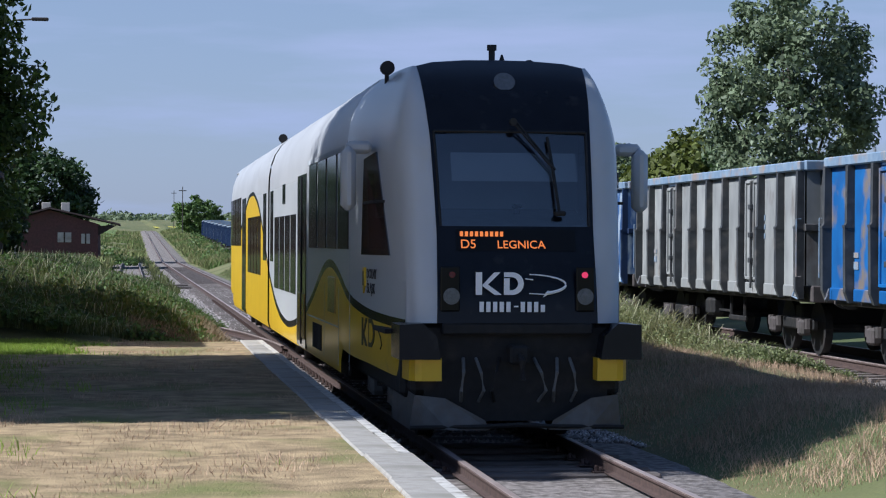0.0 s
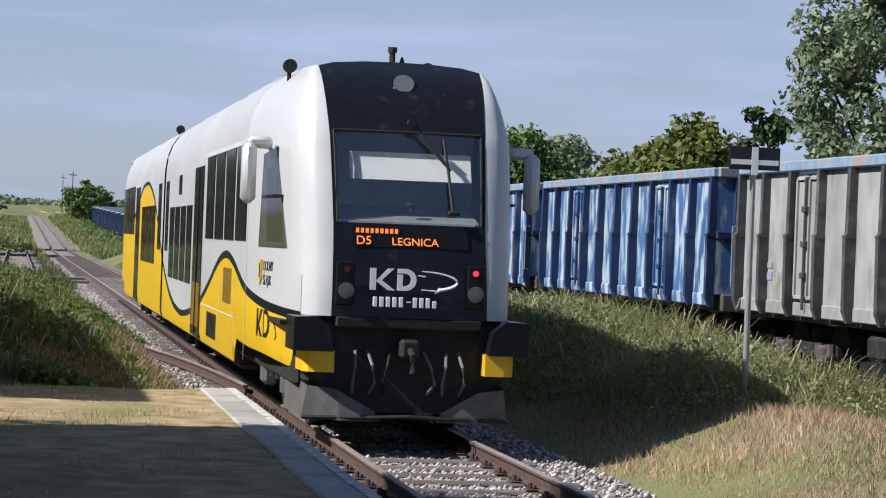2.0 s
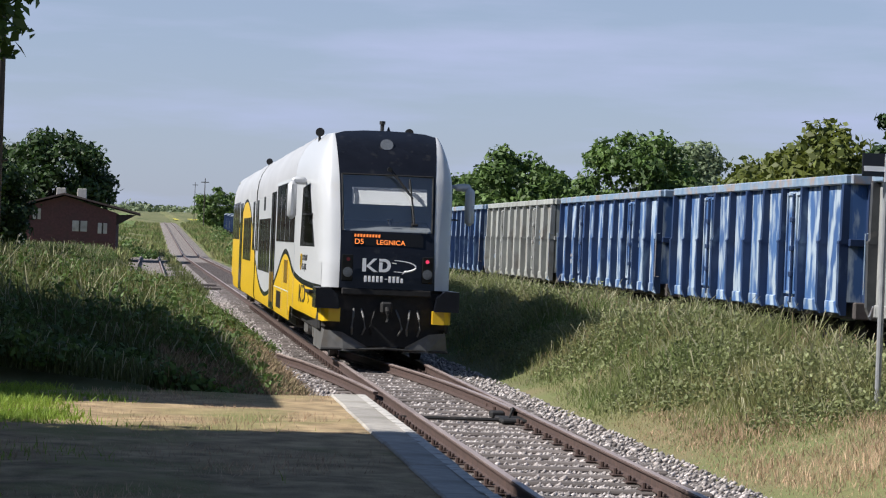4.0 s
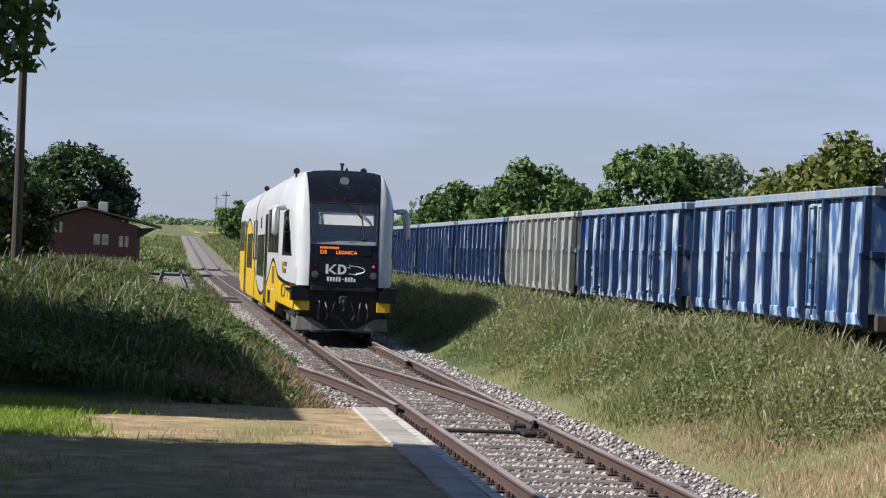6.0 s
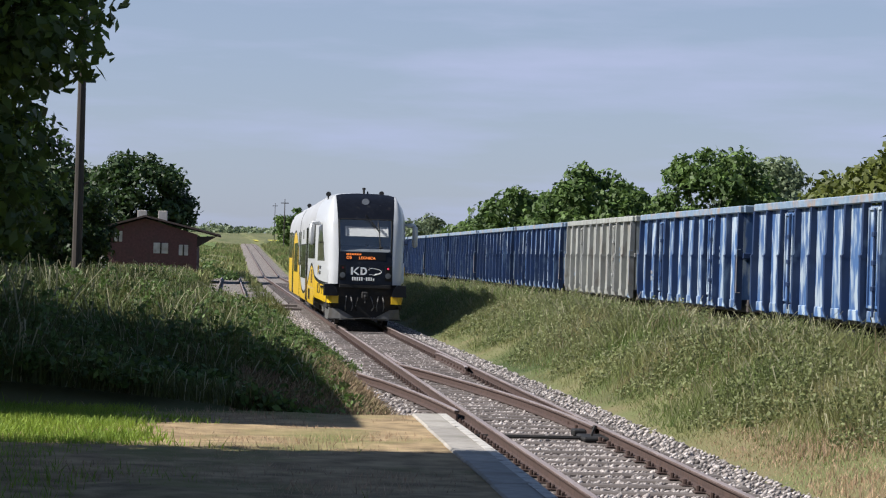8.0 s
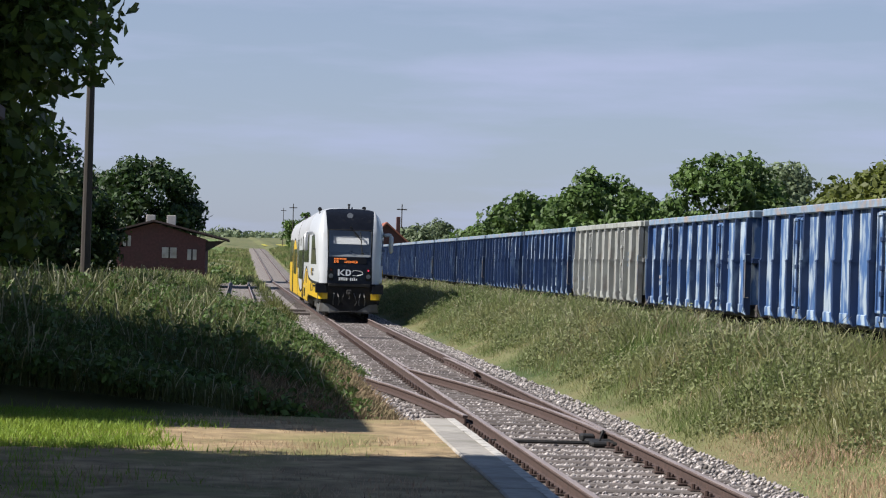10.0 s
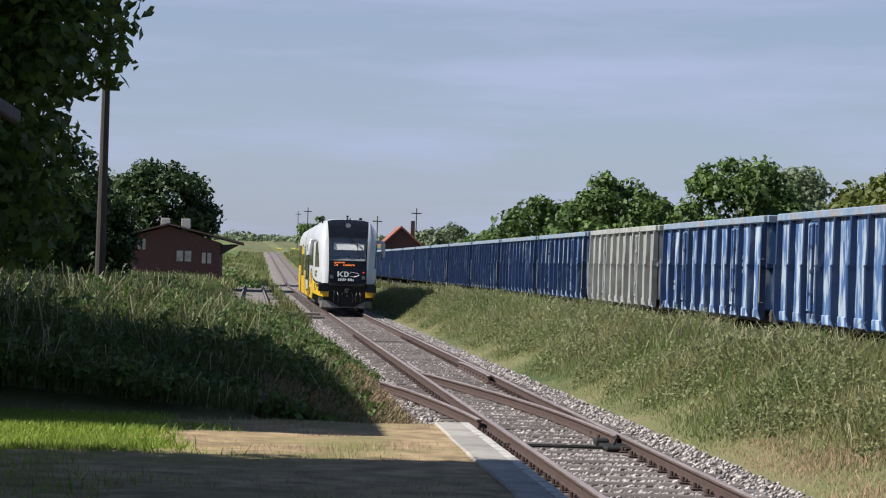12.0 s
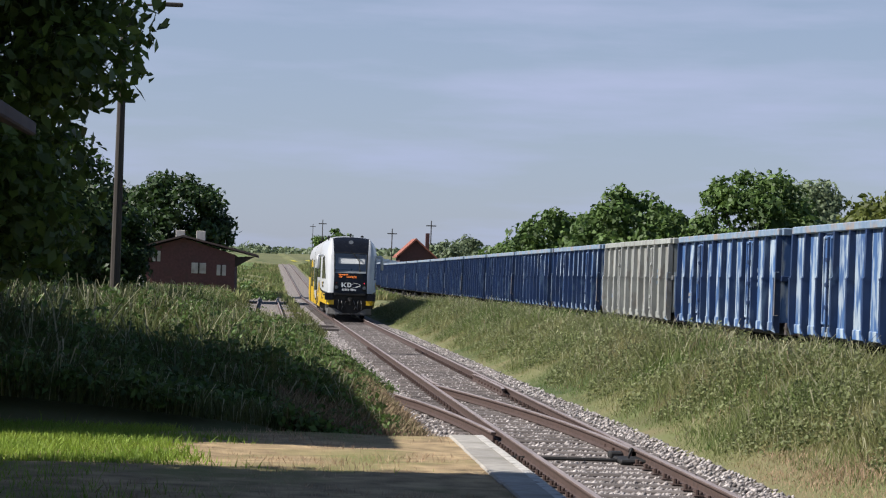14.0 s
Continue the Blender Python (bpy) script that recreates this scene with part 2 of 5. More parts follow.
# ---- mesh helpers ----
class Shape:
    """Vertices and faces of one mesh part."""

    def __init__(self):
        self.v, self.f = [], []

    def add(self, verts, faces):
        o = len(self.v)
        self.v += [tuple(p) for p in verts]
        self.f += [tuple(i + o for i in q) for q in faces]
        return self

    def box(self, x0, x1, y0, y1, z0, z1, c=0.0):
        x0, x1, y0, y1, z0, z1 = min(x0, x1), max(x0, x1), min(y0, y1), max(y0, y1), min(z0, z1), max(z0, z1)
        c = min(c, (x1 - x0) * 0.4, (y1 - y0) * 0.4, (z1 - z0) * 0.4)
        if c <= 0:
            return self.add([(x0, y0, z0), (x1, y0, z0), (x1, y1, z0), (x0, y1, z0), (x0, y0, z1), (x1, y0, z1), (x1, y1, z1), (x0, y1, z1)],
                            [(3, 2, 1, 0), (4, 5, 6, 7), (0, 1, 5, 4), (1, 2, 6, 5), (2, 3, 7, 6), (3, 0, 4, 7)])
        bm = bmesh.new()
        bmesh.ops.create_cube(bm, size=1.0)
        for p in bm.verts:
            p.co = Vector(((x0 + x1) / 2 + p.co.x * (x1 - x0), (y0 + y1) / 2 + p.co.y * (y1 - y0), (z0 + z1) / 2 + p.co.z * (z1 - z0)))
        bmesh.ops.bevel(bm, geom=list(bm.edges), offset=c, segments=1, affect="EDGES", profile=0.5)
        bm.verts.index_update()
        self.add([p.co[:] for p in bm.verts], [[q.index for q in f.verts] for f in bm.faces])
        bm.free()
        return self

    def tube(self, pts, r, seg=8, caps=True, r_end=None):
        pts = [Vector(p) for p in pts]
        rings = []
        for i, p in enumerate(pts):
            d = (pts[min(i + 1, len(pts) - 1)] - pts[max(i - 1, 0)]).normalized()
            a = d.orthogonal().normalized() if abs(d.z) > 0.95 else Vector((0, 0, 1)).cross(d).normalized()
            b = d.cross(a)
            k = r if r_end is None else r + (r_end - r) * i / (len(pts) - 1)
            rings.append([p + (a * math.cos(2 * math.pi * s / seg) + b * math.sin(2 * math.pi * s / seg)) * k for s in range(seg)])
        faces = [(i * seg + s, i * seg + (s + 1) % seg, (i + 1) * seg + (s + 1) % seg, (i + 1) * seg + s) for i in range(len(pts) - 1) for s in range(seg)]
        if caps:
            faces += [tuple(range(seg))[::-1], tuple((len(pts) - 1) * seg + s for s in range(seg))]
        return self.add([q for ring in rings for q in ring], faces)

    def disc(self, c, axis, r, depth, seg=20):
        c, axis = Vector(c), Vector(axis).normalized()
        return self.tube([c, c + axis * depth], r, seg)

    def prism(self, outline, axis, a, b):
        """An outline of pairs, extruded along axis x, y or z from a to b."""
        def at(p, h):
            return (h, p[0], p[1]) if axis == "x" else (p[0], h, p[1]) if axis == "y" else (p[0], p[1], h)
        n = len(outline)
        return self.add([at(p, a) for p in outline] + [at(p, b) for p in outline],
                        [tuple(range(n))[::-1], tuple(range(n, 2 * n))] + [(i, (i + 1) % n, n + (i + 1) % n, n + i) for i in range(n)])

    def grid(self, rows, skip=None):
        n = len(rows[0])
        faces = [(i * n + j, i * n + j + 1, (i + 1) * n + j + 1, (i + 1) * n + j) for i in range(len(rows) - 1) for j in range(n - 1)
                 if not (skip and skip(rows[i][j], rows[i + 1][j + 1]))]
        return self.add([p for r in rows for p in r], faces)

    def mirror(self):
        n = len(self.v)
        self.v += [(-x, y, z) for x, y, z in self.v]
        self.f += [tuple(i + n for i in q[::-1]) for q in self.f]
        return self

    def mesh(self, name, material, smooth=False):
        me = bpy.data.meshes.new(name)
        me.from_pydata(self.v, [], self.f)
        me.materials.append(material)
        bm = bmesh.new()
        bm.from_mesh(me)
        bmesh.ops.recalc_face_normals(bm, faces=bm.faces)
        bm.to_mesh(me)
        bm.free()
        if smooth:
            me.shade_smooth()
            me.set_sharp_from_angle(angle=radians(38))
        me.update()
        return me


def part(name, shape, material, parent, label="", smooth=False):
    ob = new(name, shape.mesh(name, material, smooth) if isinstance(shape, Shape) else shape)
    ob.parent = parent
    return tagged(ob, label)


def thing(name, label, category, group="", kind="", at=(0, 0, 0)):
    ob = new(name)
    ob.location = at
    ob.empty_display_size = 0.3
    return tagged(ob, label, category, group, kind)


def lone(name, shape, material, label, category, kind="", group="", smooth=False):
    ob = new(name, shape.mesh(name, material, smooth))
    return tagged(ob, label, category, group, kind)


def raw_mesh(name, verts, faces, material):
    me = bpy.data.meshes.new(name)
    verts, faces = np.asarray(verts, np.float32), np.asarray(faces, np.int32)
    k = faces.shape[1]
    me.vertices.add(len(verts))
    me.vertices.foreach_set("co", verts.ravel())
    me.loops.add(faces.size)
    me.loops.foreach_set("vertex_index", faces.ravel())
    me.polygons.add(len(faces))
    me.polygons.foreach_set("loop_start", np.arange(0, faces.size, k, dtype=np.int32))
    me.update(calc_edges=True)
    me.materials.append(material)
    return me


def curve(xs, ys):
    return lambda t: float(np.interp(t, xs, ys))


def smooth_curve(xs, ys):
    """A soft curve through the knots."""
    fine = np.linspace(xs[0], xs[-1], 400)
    k = np.interp(fine, xs, ys)
    w = np.hanning(23)
    pad = np.concatenate([np.full(11, k[0]), k, np.full(11, k[-1])])
    k = np.convolve(pad, w / w.sum(), "valid")
    return lambda t: float(np.interp(t, fine, k))


# ---- lie of the land ----
XT = 4.10          # middle of the main track, rail tops at height 0
EDGE = 2.44        # platform edge
PEND = 26.1        # end of the platform
PZ = 0.38          # platform surface
XW = 12.62         # middle of the wagons' track
WZ = 0.22          # their rail tops
far_rise = curve([-300, 230, 500, 1500, 2500, 4500], [0, 0, 4.0, 15.0, 24.0, 17.0])


def land(x, y):
    x, y = np.asarray(x, float), np.asarray(y, float)
    right = np.interp(x, [2.0, 5.9, 6.6, 8.2, 9.8, 10.9, 15.5, 22, 60], [-0.30, -0.30, -0.14, 0.30, 0.26, -0.05, -0.05, 0.3, 0.8])
    right = right + np.interp(x, [6.2, 8.0, 10.2, 11.0], [0.0, 0.34, 0.46, 0.35]) * np.interp(y, [27, 37, 110, 150], [0.0, 1.0, 1.0, 0.3]) * (x < 11.2)
    left = np.interp(x, [-60, -14, -7, -3, 0.0, 1.6, 2.4], [0.9, 0.8, 0.75, 0.70, 0.45, 0.05, -0.28])
    after = np.interp(y, [60, 95, 130], [0.0, 0.55, 1.0])
    left = left * (1 - after) + np.interp(x, [-60, -14, -2.2, -1.4, 2.4], [0.8, 0.6, 0.3, -0.26, -0.28]) * after
    left = left * np.interp(y, [170, 250], [1.0, 0.0]) - 0.28 * np.interp(y, [170, 250], [0.0, 1.0])
    plat = np.where(x < EDGE - 0.30, PZ - 0.03, -0.30)
    k = np.clip((y - PEND + 0.05) / 0.15, 0, 1)
    left = plat * (1 - k) + left * k
    z = np.where(x < XT - 1.4, left, right)
    z = z + 0.05 * np.sin(x * 1.3 + 0.7 * np.sin(y * 0.31)) * np.sin(y * 0.47) * ((x > 6.6) | ((x < 1.2) & (y > PEND))) * (y < 120) * (x > -30) * (x < 40)
    rough = 0.35 * np.sin(x * 0.21 + 1.3 * np.sin(y * 0.037)) * np.sin(y * 0.061 + 0.4 * x) + 0.2 * np.sin(x * 0.6 + y * 0.15)
    z = z + rough * np.interp(y, [200, 280], [0.0, 1.0]) * np.clip((np.abs(x - XT) - 3.0) / 4.0, 0, 1) * (x < 10.5)
    return z + np.interp(y, [-300, 230, 500, 1500, 2500, 4500], [0, 0, 4.0, 15.0, 24.0, 17.0])

M_GROUND = mat("grassy_soil", (0.135, 0.160, 0.052), (0.185, 0.155, 0.075), rough=1.0, scale=0.5, bump=0.8, grime=((0.06, 0.085, 0.022), 0.11, 0.45, 0.62), fine=14)
M_DRYTURF = mat("dry_trodden_turf", (0.470, 0.345, 0.190), (0.230, 0.165, 0.088), rough=1.0, scale=3.5, bump=1.0, spread=0.4, grime=((0.190, 0.190, 0.060), 0.6, 0.52, 0.66), fine=38)
M_BLADE = mat("green_grass_blades", (0.155, 0.155, 0.050), (0.055, 0.085, 0.022), rough=0.75, scale=0.5, bump=0.0, island=0.35, translucent=0.3)
M_BLADEB = mat("weedy_grass_blades", (0.290, 0.265, 0.120), (0.120, 0.185, 0.045), rough=0.8, spread=0.3, scale=0.28, bump=0.0, island=0.35, translucent=0.3)
M_STRAW = mat("straw_grass_blades", (0.560, 0.400, 0.270), (0.400, 0.275, 0.180), rough=0.85, scale=0.8, bump=0.0, island=0.3, translucent=0.25)
M_SEED = mat("pale_seed_heads", (0.400, 0.390, 0.250), (0.260, 0.240, 0.140), rough=0.9, scale=0.8, bump=0.0, island=0.35, translucent=0.25)
M_LEAF = mat("dark_green_leaves", (0.045, 0.085, 0.018), (0.022, 0.046, 0.011), rough=0.55, scale=0.9, bump=0.0, island=0.4, translucent=0.3)
M_LEAFB = mat("mid_green_leaves", (0.125, 0.195, 0.045), (0.065, 0.115, 0.028), rough=0.6, scale=0.5, bump=0.0, island=0.4, translucent=0.3)
M_LEAFS = mat("silvery_green_leaves", (0.230, 0.280, 0.160), (0.120, 0.160, 0.080), rough=0.6, scale=0.5, bump=0.0, island=0.4, translucent=0.3)
M_LEAFY = mat("yellow_green_leaves", (0.170, 0.190, 0.035), (0.085, 0.110, 0.020), rough=0.6, scale=0.5, bump=0.0, island=0.35, translucent=0.3)
M_WEED = mat("bright_weed_leaves", (0.245, 0.265, 0.115), (0.150, 0.180, 0.065), rough=0.65, scale=0.5, bump=0.0, island=0.4, translucent=0.3)
M_SORREL = mat("reddish_weed_stems", (0.260, 0.165, 0.110), (0.190, 0.170, 0.080), rough=0.8, scale=0.8, bump=0.0, island=0.4, translucent=0.2)
M_LAWN = mat("fresh_lawn_blades", (0.300, 0.400, 0.050), (0.200, 0.310, 0.035), rough=0.7, scale=0.8, bump=0.0, island=0.3, translucent=0.3)
M_LEAFP = mat("sunlit_broad_leaves", (0.150, 0.205, 0.040), (0.060, 0.100, 0.020), rough=0.5, scale=1.1, bump=0.0, island=0.45, translucent=0.45)
M_BARK = mat("rough_bark", (0.075, 0.060, 0.048), (0.035, 0.028, 0.024), rough=0.95, scale=7, bump=0.8, stretch=(1, 1, 0.25))


# ---- ground ----
def build_ground():
    xs = np.unique(np.concatenate([np.linspace(-1500, -60, 16), np.linspace(-60, -16, 14), np.linspace(-16, 24, 121), np.linspace(24, 70, 14), np.linspace(70, 1500, 16)]))
    ys = np.unique(np.concatenate([np.linspace(-300, -30, 8), np.linspace(-30, 130, 261), np.linspace(130, 300, 40), np.linspace(300, 700, 61), np.linspace(700, 4500, 40)]))
    X, Y = np.meshgrid(xs, ys)
    v = np.stack([X, Y, land(X, Y)], -1).reshape(-1, 3)
    n = len(xs)
    i, j = np.meshgrid(np.arange(len(ys) - 1), np.arange(n - 1), indexing="ij")
    a = (i * n + j).ravel()
    ob = new("ground", raw_mesh("ground", v, np.stack([a, a + 1, a + n + 1, a + n], 1), M_GROUND))
    tagged(ob, "grassy uneven ground rising to far hills", "ground", kind="structure")


build_ground()


# ---- railway tracks ----
def rail_path(shape, pts, head=False):
    """Rail section swept along points (x, y, z of the rail top)."""
    if head:
        sec = [(-0.036, -0.012), (-0.030, 0.002), (0.030, 0.002), (0.036, -0.012)]
    else:
        sec = [(-0.062, -0.150), (-0.062, -0.138), (-0.012, -0.118), (-0.010, -0.045), (-0.035, -0.032), (-0.035, -0.003),
               (0.035, -0.003), (0.035, -0.032), (0.010, -0.045), (0.012, -0.118), (0.062, -0.138), (0.062, -0.150)]
    rows = [[(x + s, y, z + h) for s, h in sec] for x, y, z in pts]
    shape.grid([r + [r[0]] for r in rows])
    n = len(sec)
    shape.add(rows[0], [tuple(range(n))[::-1]])
    return shape.add(rows[-1], [tuple(range(n))])


ALONG = [-45, -20, 0, 20, 40, 60, 80, 100, 130, 160, 200, 230, 260, 300, 350, 400, 450, 500, 560]


def straight(x):
    return [(x, y, float(far_rise(y))) for y in ALONG]


def add_rail(track, pts, label=""):
    rail = part("rail", rail_path(Shape(), pts), M_RUSTRAIL, track, label)
    part("rail_head", rail_path(Shape(), pts, True), M_RAILTOP, rail, "shiny worn running surface")


SLEEPER = Shape().box(-1.28, 1.28, -0.12, 0.12, -0.30, -0.152, 0.02).mesh("sleeper", M_SLEEPER)
CHAIR = Shape().box(-0.17, 0.17, -0.075, 0.075, -0.152, -0.135, 0.006).box(-0.105, -0.068, -0.05, 0.05, -0.137, -0.095, 0.01).box(0.068, 0.105, -0.05, 0.05, -0.137, -0.095, 0.01) \
    .disc((-0.125, 0.0, -0.14), (0, 0, 1), 0.022, 0.06, 6).disc((0.125, 0.0, -0.14), (0, 0, 1), 0.022, 0.06, 6).mesh("chair", M_RUSTRAIL)


def bed(x0, half, y0, y1, name, top=-0.19, mat_=None):
    rnd = random.Random(3)
    rows = []
    for y in np.arange(y0, y1, 0.8):
        up = float(far_rise(y))
        wob = 0.14 * math.sin(y * 0.7) + rnd.uniform(-0.12, 0.12)
        rows.append([(x0 - half - 0.5 - wob, y, up - 0.42), (x0 - half, y, up + top - 0.02), (x0 - 0.7, y, up + top), (x0, y, up + top - 0.015), (x0 + 0.7, y, up + top), (x0 + half, y, up + top - 0.02), (x0 + half + 0.55 + wob, y, up - 0.42)])
    return lone(name, Shape().grid(rows), mat_ or M_BED, "grey-brown crushed stone ballast bed", "ballast", kind="structure", smooth=True)


def diverge(y):
    """How far the turnout's branch lies left of the main track."""
    s = max(0.0, y - 30.0)
    return 4.0 * (1 - math.exp(-(s / 27.0) ** 2)) if s < 200 else 4.0


def build_tracks():
    bed(XT, 1.75, -45, 560, "ballast_main")
    main = thing("railway_track", "main railway track with rusty rails on old sleepers", "railway track", kind="structure")
    for s in (-0.7525, 0.7525):
        add_rail(main, straight(XT + s))
    y, k = 8.0, 0
    rnd = random.Random(8)
    far = Shape()
    while y < 190:
        if y < 112:
            sl = new("sleeper", SLEEPER)
            sl.parent = main
            sl.location = (XT + rnd.uniform(-0.04, 0.04), y, rnd.uniform(-0.012, 0.0))
            sl.rotation_euler = (0, 0, rnd.uniform(-0.02, 0.02))
            if y < 75:
                for s in (-0.7525, 0.7525):
                    ch = new("chair", CHAIR)
                    ch.parent = main
                    ch.location = (XT + s, y, 0)
        else:
            far.box(XT - 1.28, XT + 1.28, y - 0.12, y + 0.12, -0.30, -0.155)
        y += 0.70
    tagged(part("sleeper_row", far, M_SLEEPER, main), kind="stuff")

    # turnout: branch leaving to the left
    turn = thing("railway_turnout", "rusty turnout with branch rails and check rail", "turnout", kind="structure")
    right = [(XT + 0.7525 - 0.075 - diverge(q) * 1.0, q, 0.0) for q in np.arange(30.5, 48.0, 0.7)]
    add_rail(turn, right)
    # beyond the crossing the branch lies under soil and weeds; the left rail's end sticks out
    add_rail(turn, [(XT - 0.7525 - 0.075 - diverge(q), q, 0.0 if q < 41 else -0.01) for q in np.arange(33, 43.6, 0.8)])
    for s in (-0.7525, 0.7525):
        add_rail(turn, [(XT - 4.0 + s, q, -0.01) for q in (86.0, 120.0, 160.0, 225.0)])
    add_rail(turn, [(XT + 0.7525 - 0.10 - (0.05 if e else 0), q, 0.0) for q, e in ((46.5, 1), (47.3, 0), (52.5, 0), (53.3, 1))], "check rail beside the running rail")
    add_rail(turn, [(XT - 0.7525 + 0.10 + (0.06 if e else 0), q, 0.0) for q, e in ((47.5, 1), (48.3, 0), (51.5, 0), (52.6, 1))], "wing rail at the crossing")
    rnd = random.Random(4)
    for q in np.arange(36.0, 46.0, 0.7):
        sl = new("sleeper", SLEEPER)
        sl.parent = turn
        sl.location = (XT - diverge(q) * 0.55 - 0.55, q + 0.33, -0.02 + rnd.uniform(-0.01, 0.01))
    part("slide_plate", Shape().box(XT + 0.42, XT + 0.95, 29.7, 30.4, -0.15, -0.09, 0.02).tube([(XT - 1.1, 30.0, -0.12), (XT + 0.55, 30.0, -0.12), (XT + 0.62, 30.1, 0.03)], 0.025, 6).box(XT + 0.40, XT + 0.58, 30.5, 30.75, -0.14, -0.05, 0.02), M_UNDER, turn, "greasy black slide plate and rod")

    bed(XT - 4.0, 2.3, 88, 235, "ballast_loop", top=-0.2)
    wag = thing("siding_track", "overgrown siding track under the wagons", "railway track", kind="structure")
    for s in (-0.7525, 0.7525):
        add_rail(wag, [(XW + s, q, WZ + float(far_rise(q))) for q in (-30, 60, 150, 230, 300, 370, 420)])
    shape = Shape()
    for q in np.arange(-10, 120, 0.7):
        shape.box(XW - 1.28, XW + 1.28, q - 0.12, q + 0.12, WZ - 0.30, WZ - 0.155)
    tagged(part("sleeper_row", shape, M_SLEEPER, wag), kind="stuff")
    bed(XW, 1.5, -30, 420, "ballast_siding", top=WZ - 0.2)

    # two level timber crossings seen far down the line
    for q in (98.0, 104.5):
        lone("timber_crossing", Shape().box(-2.6, 3.0, q - 0.35, q + 0.35, -0.25, -0.06, 0.02), M_SLEEPER, "dark timber baulks laid beside the track", "crossing", kind="structure")


build_tracks()


def build_stones():
    rng = np.random.default_rng(5)
    n = 62000
    y = 12 + (rng.random(n) ** 1.7) * 95
    x = XT + rng.normal(0, 1.15, n)
    off = np.abs((y - 8.0 + 0.35) % 0.70 - 0.35)
    on_sleeper = (off < 0.14) & (abs(x - XT) < 1.3) & (rng.random(n) < 0.60)
    keep = (abs(x - XT) < 2.6) & (abs(abs(x - XT) - 0.7525) > 0.09) & ~on_sleeper
    x, y = x[keep], y[keep]
    n = len(x)
    out = np.clip(abs(x - XT) - 1.75, 0, 1)
    z = -0.197 - out * 0.27 + rng.uniform(-0.01, 0.018, n)
    r = rng.uniform(0.016, 0.044, n)
    base = np.array([(1, 0, 0), (0, 1, 0), (-1, 0, 0), (0, -1, 0), (0, 0, 0.8), (0, 0, -0.8)])
    fac = np.array([(0, 1, 4), (1, 2, 4), (2, 3, 4), (3, 0, 4), (1, 0, 5), (2, 1, 5), (3, 2, 5), (0, 3, 5)])
    a = rng.random(n) * 6.28
    ca, sa = np.cos(a), np.sin(a)
    jit = base[None] * rng.uniform(0.6, 1.35, (n, 6, 1)) * r[:, None, None]
    vx = jit[..., 0] * ca[:, None] - jit[..., 1] * sa[:, None] + x[:, None] + jit[..., 2] * 0.3
    vy = jit[..., 0] * sa[:, None] + jit[..., 1] * ca[:, None] + y[:, None]
    vz = jit[..., 2] + z[:, None]
    v = np.stack([vx, vy, vz], -1).reshape(-1, 3)
    f = (fac[None] + (np.arange(n) * 6)[:, None, None]).reshape(-1, 3)
    tagged(new("ballast_stones", raw_mesh("ballast_stones", v, f, M_STONE)), "loose grey-pink ballast stones between the rails", "stones", kind="stuff")


build_stones()


# ---- platform ----
def build_platform():
    plat = thing("platform", "low platform with concrete edge slabs and dry turf", "platform", kind="structure")
    rows = []
    rng = random.Random(2)
    xs = [-30, -16, -9, -6, -4, -3, -2, -1, -0.4, 0.2, 0.8, 1.3, EDGE - 0.39]
    for y in list(np.arange(-40, 4, 2)) + list(np.arange(4, PEND, 0.5)) + [PEND]:
        rows.append([(x, y, PZ - 0.005 + (rng.uniform(-0.02, 0.015) if -8 < x < 1.5 else 0)) for x in xs])
    top = Shape().grid(rows)
    top.grid([[(x, PEND, PZ - 0.02) for x in xs], [(x, PEND + 0.5, -0.1 if x > 0 else 0.3) for x in xs]])
    part("turf", top, M_DRYTURF, plat, "dry yellowed turf with green patches", smooth=True)
    slab = Shape().box(-0.20, 0.20, -0.985, 0.985, -0.11, 0.0, 0.015).mesh("edge_slab", M_CONC)
    wall = Shape().box(-0.10, 0.10, -0.985, 0.985, -0.75, -0.11, 0.01).mesh("edge_wall", M_CONC)
    paint = Shape().box(-0.045, 0.045, -0.98, 0.98, 0.0, 0.004).mesh("edge_stripe", M_CONCW)
    y = PEND - 1.0
    while y > -38:
        for me, dx, dz in ((slab, -0.20, 0.0), (wall, -0.17, 0.0), (paint, -0.06, 0.0)):
            ob = new(me.name, me)
            ob.parent = plat
            ob.location = (EDGE + dx + rng.uniform(-0.012, 0.012), y, PZ + 0.02 + rng.uniform(-0.008, 0.008) * (me is slab))
        y -= 2.0
    part("end_wall", Shape().box(-3.0, EDGE - 0.55, PEND - 0.02, PEND + 0.1, -0.4, PZ - 0.03, 0.01), M_CONC, plat)


build_platform()


# ---- freight wagons ----
WLEN, WGAP = 14.04, 36.48


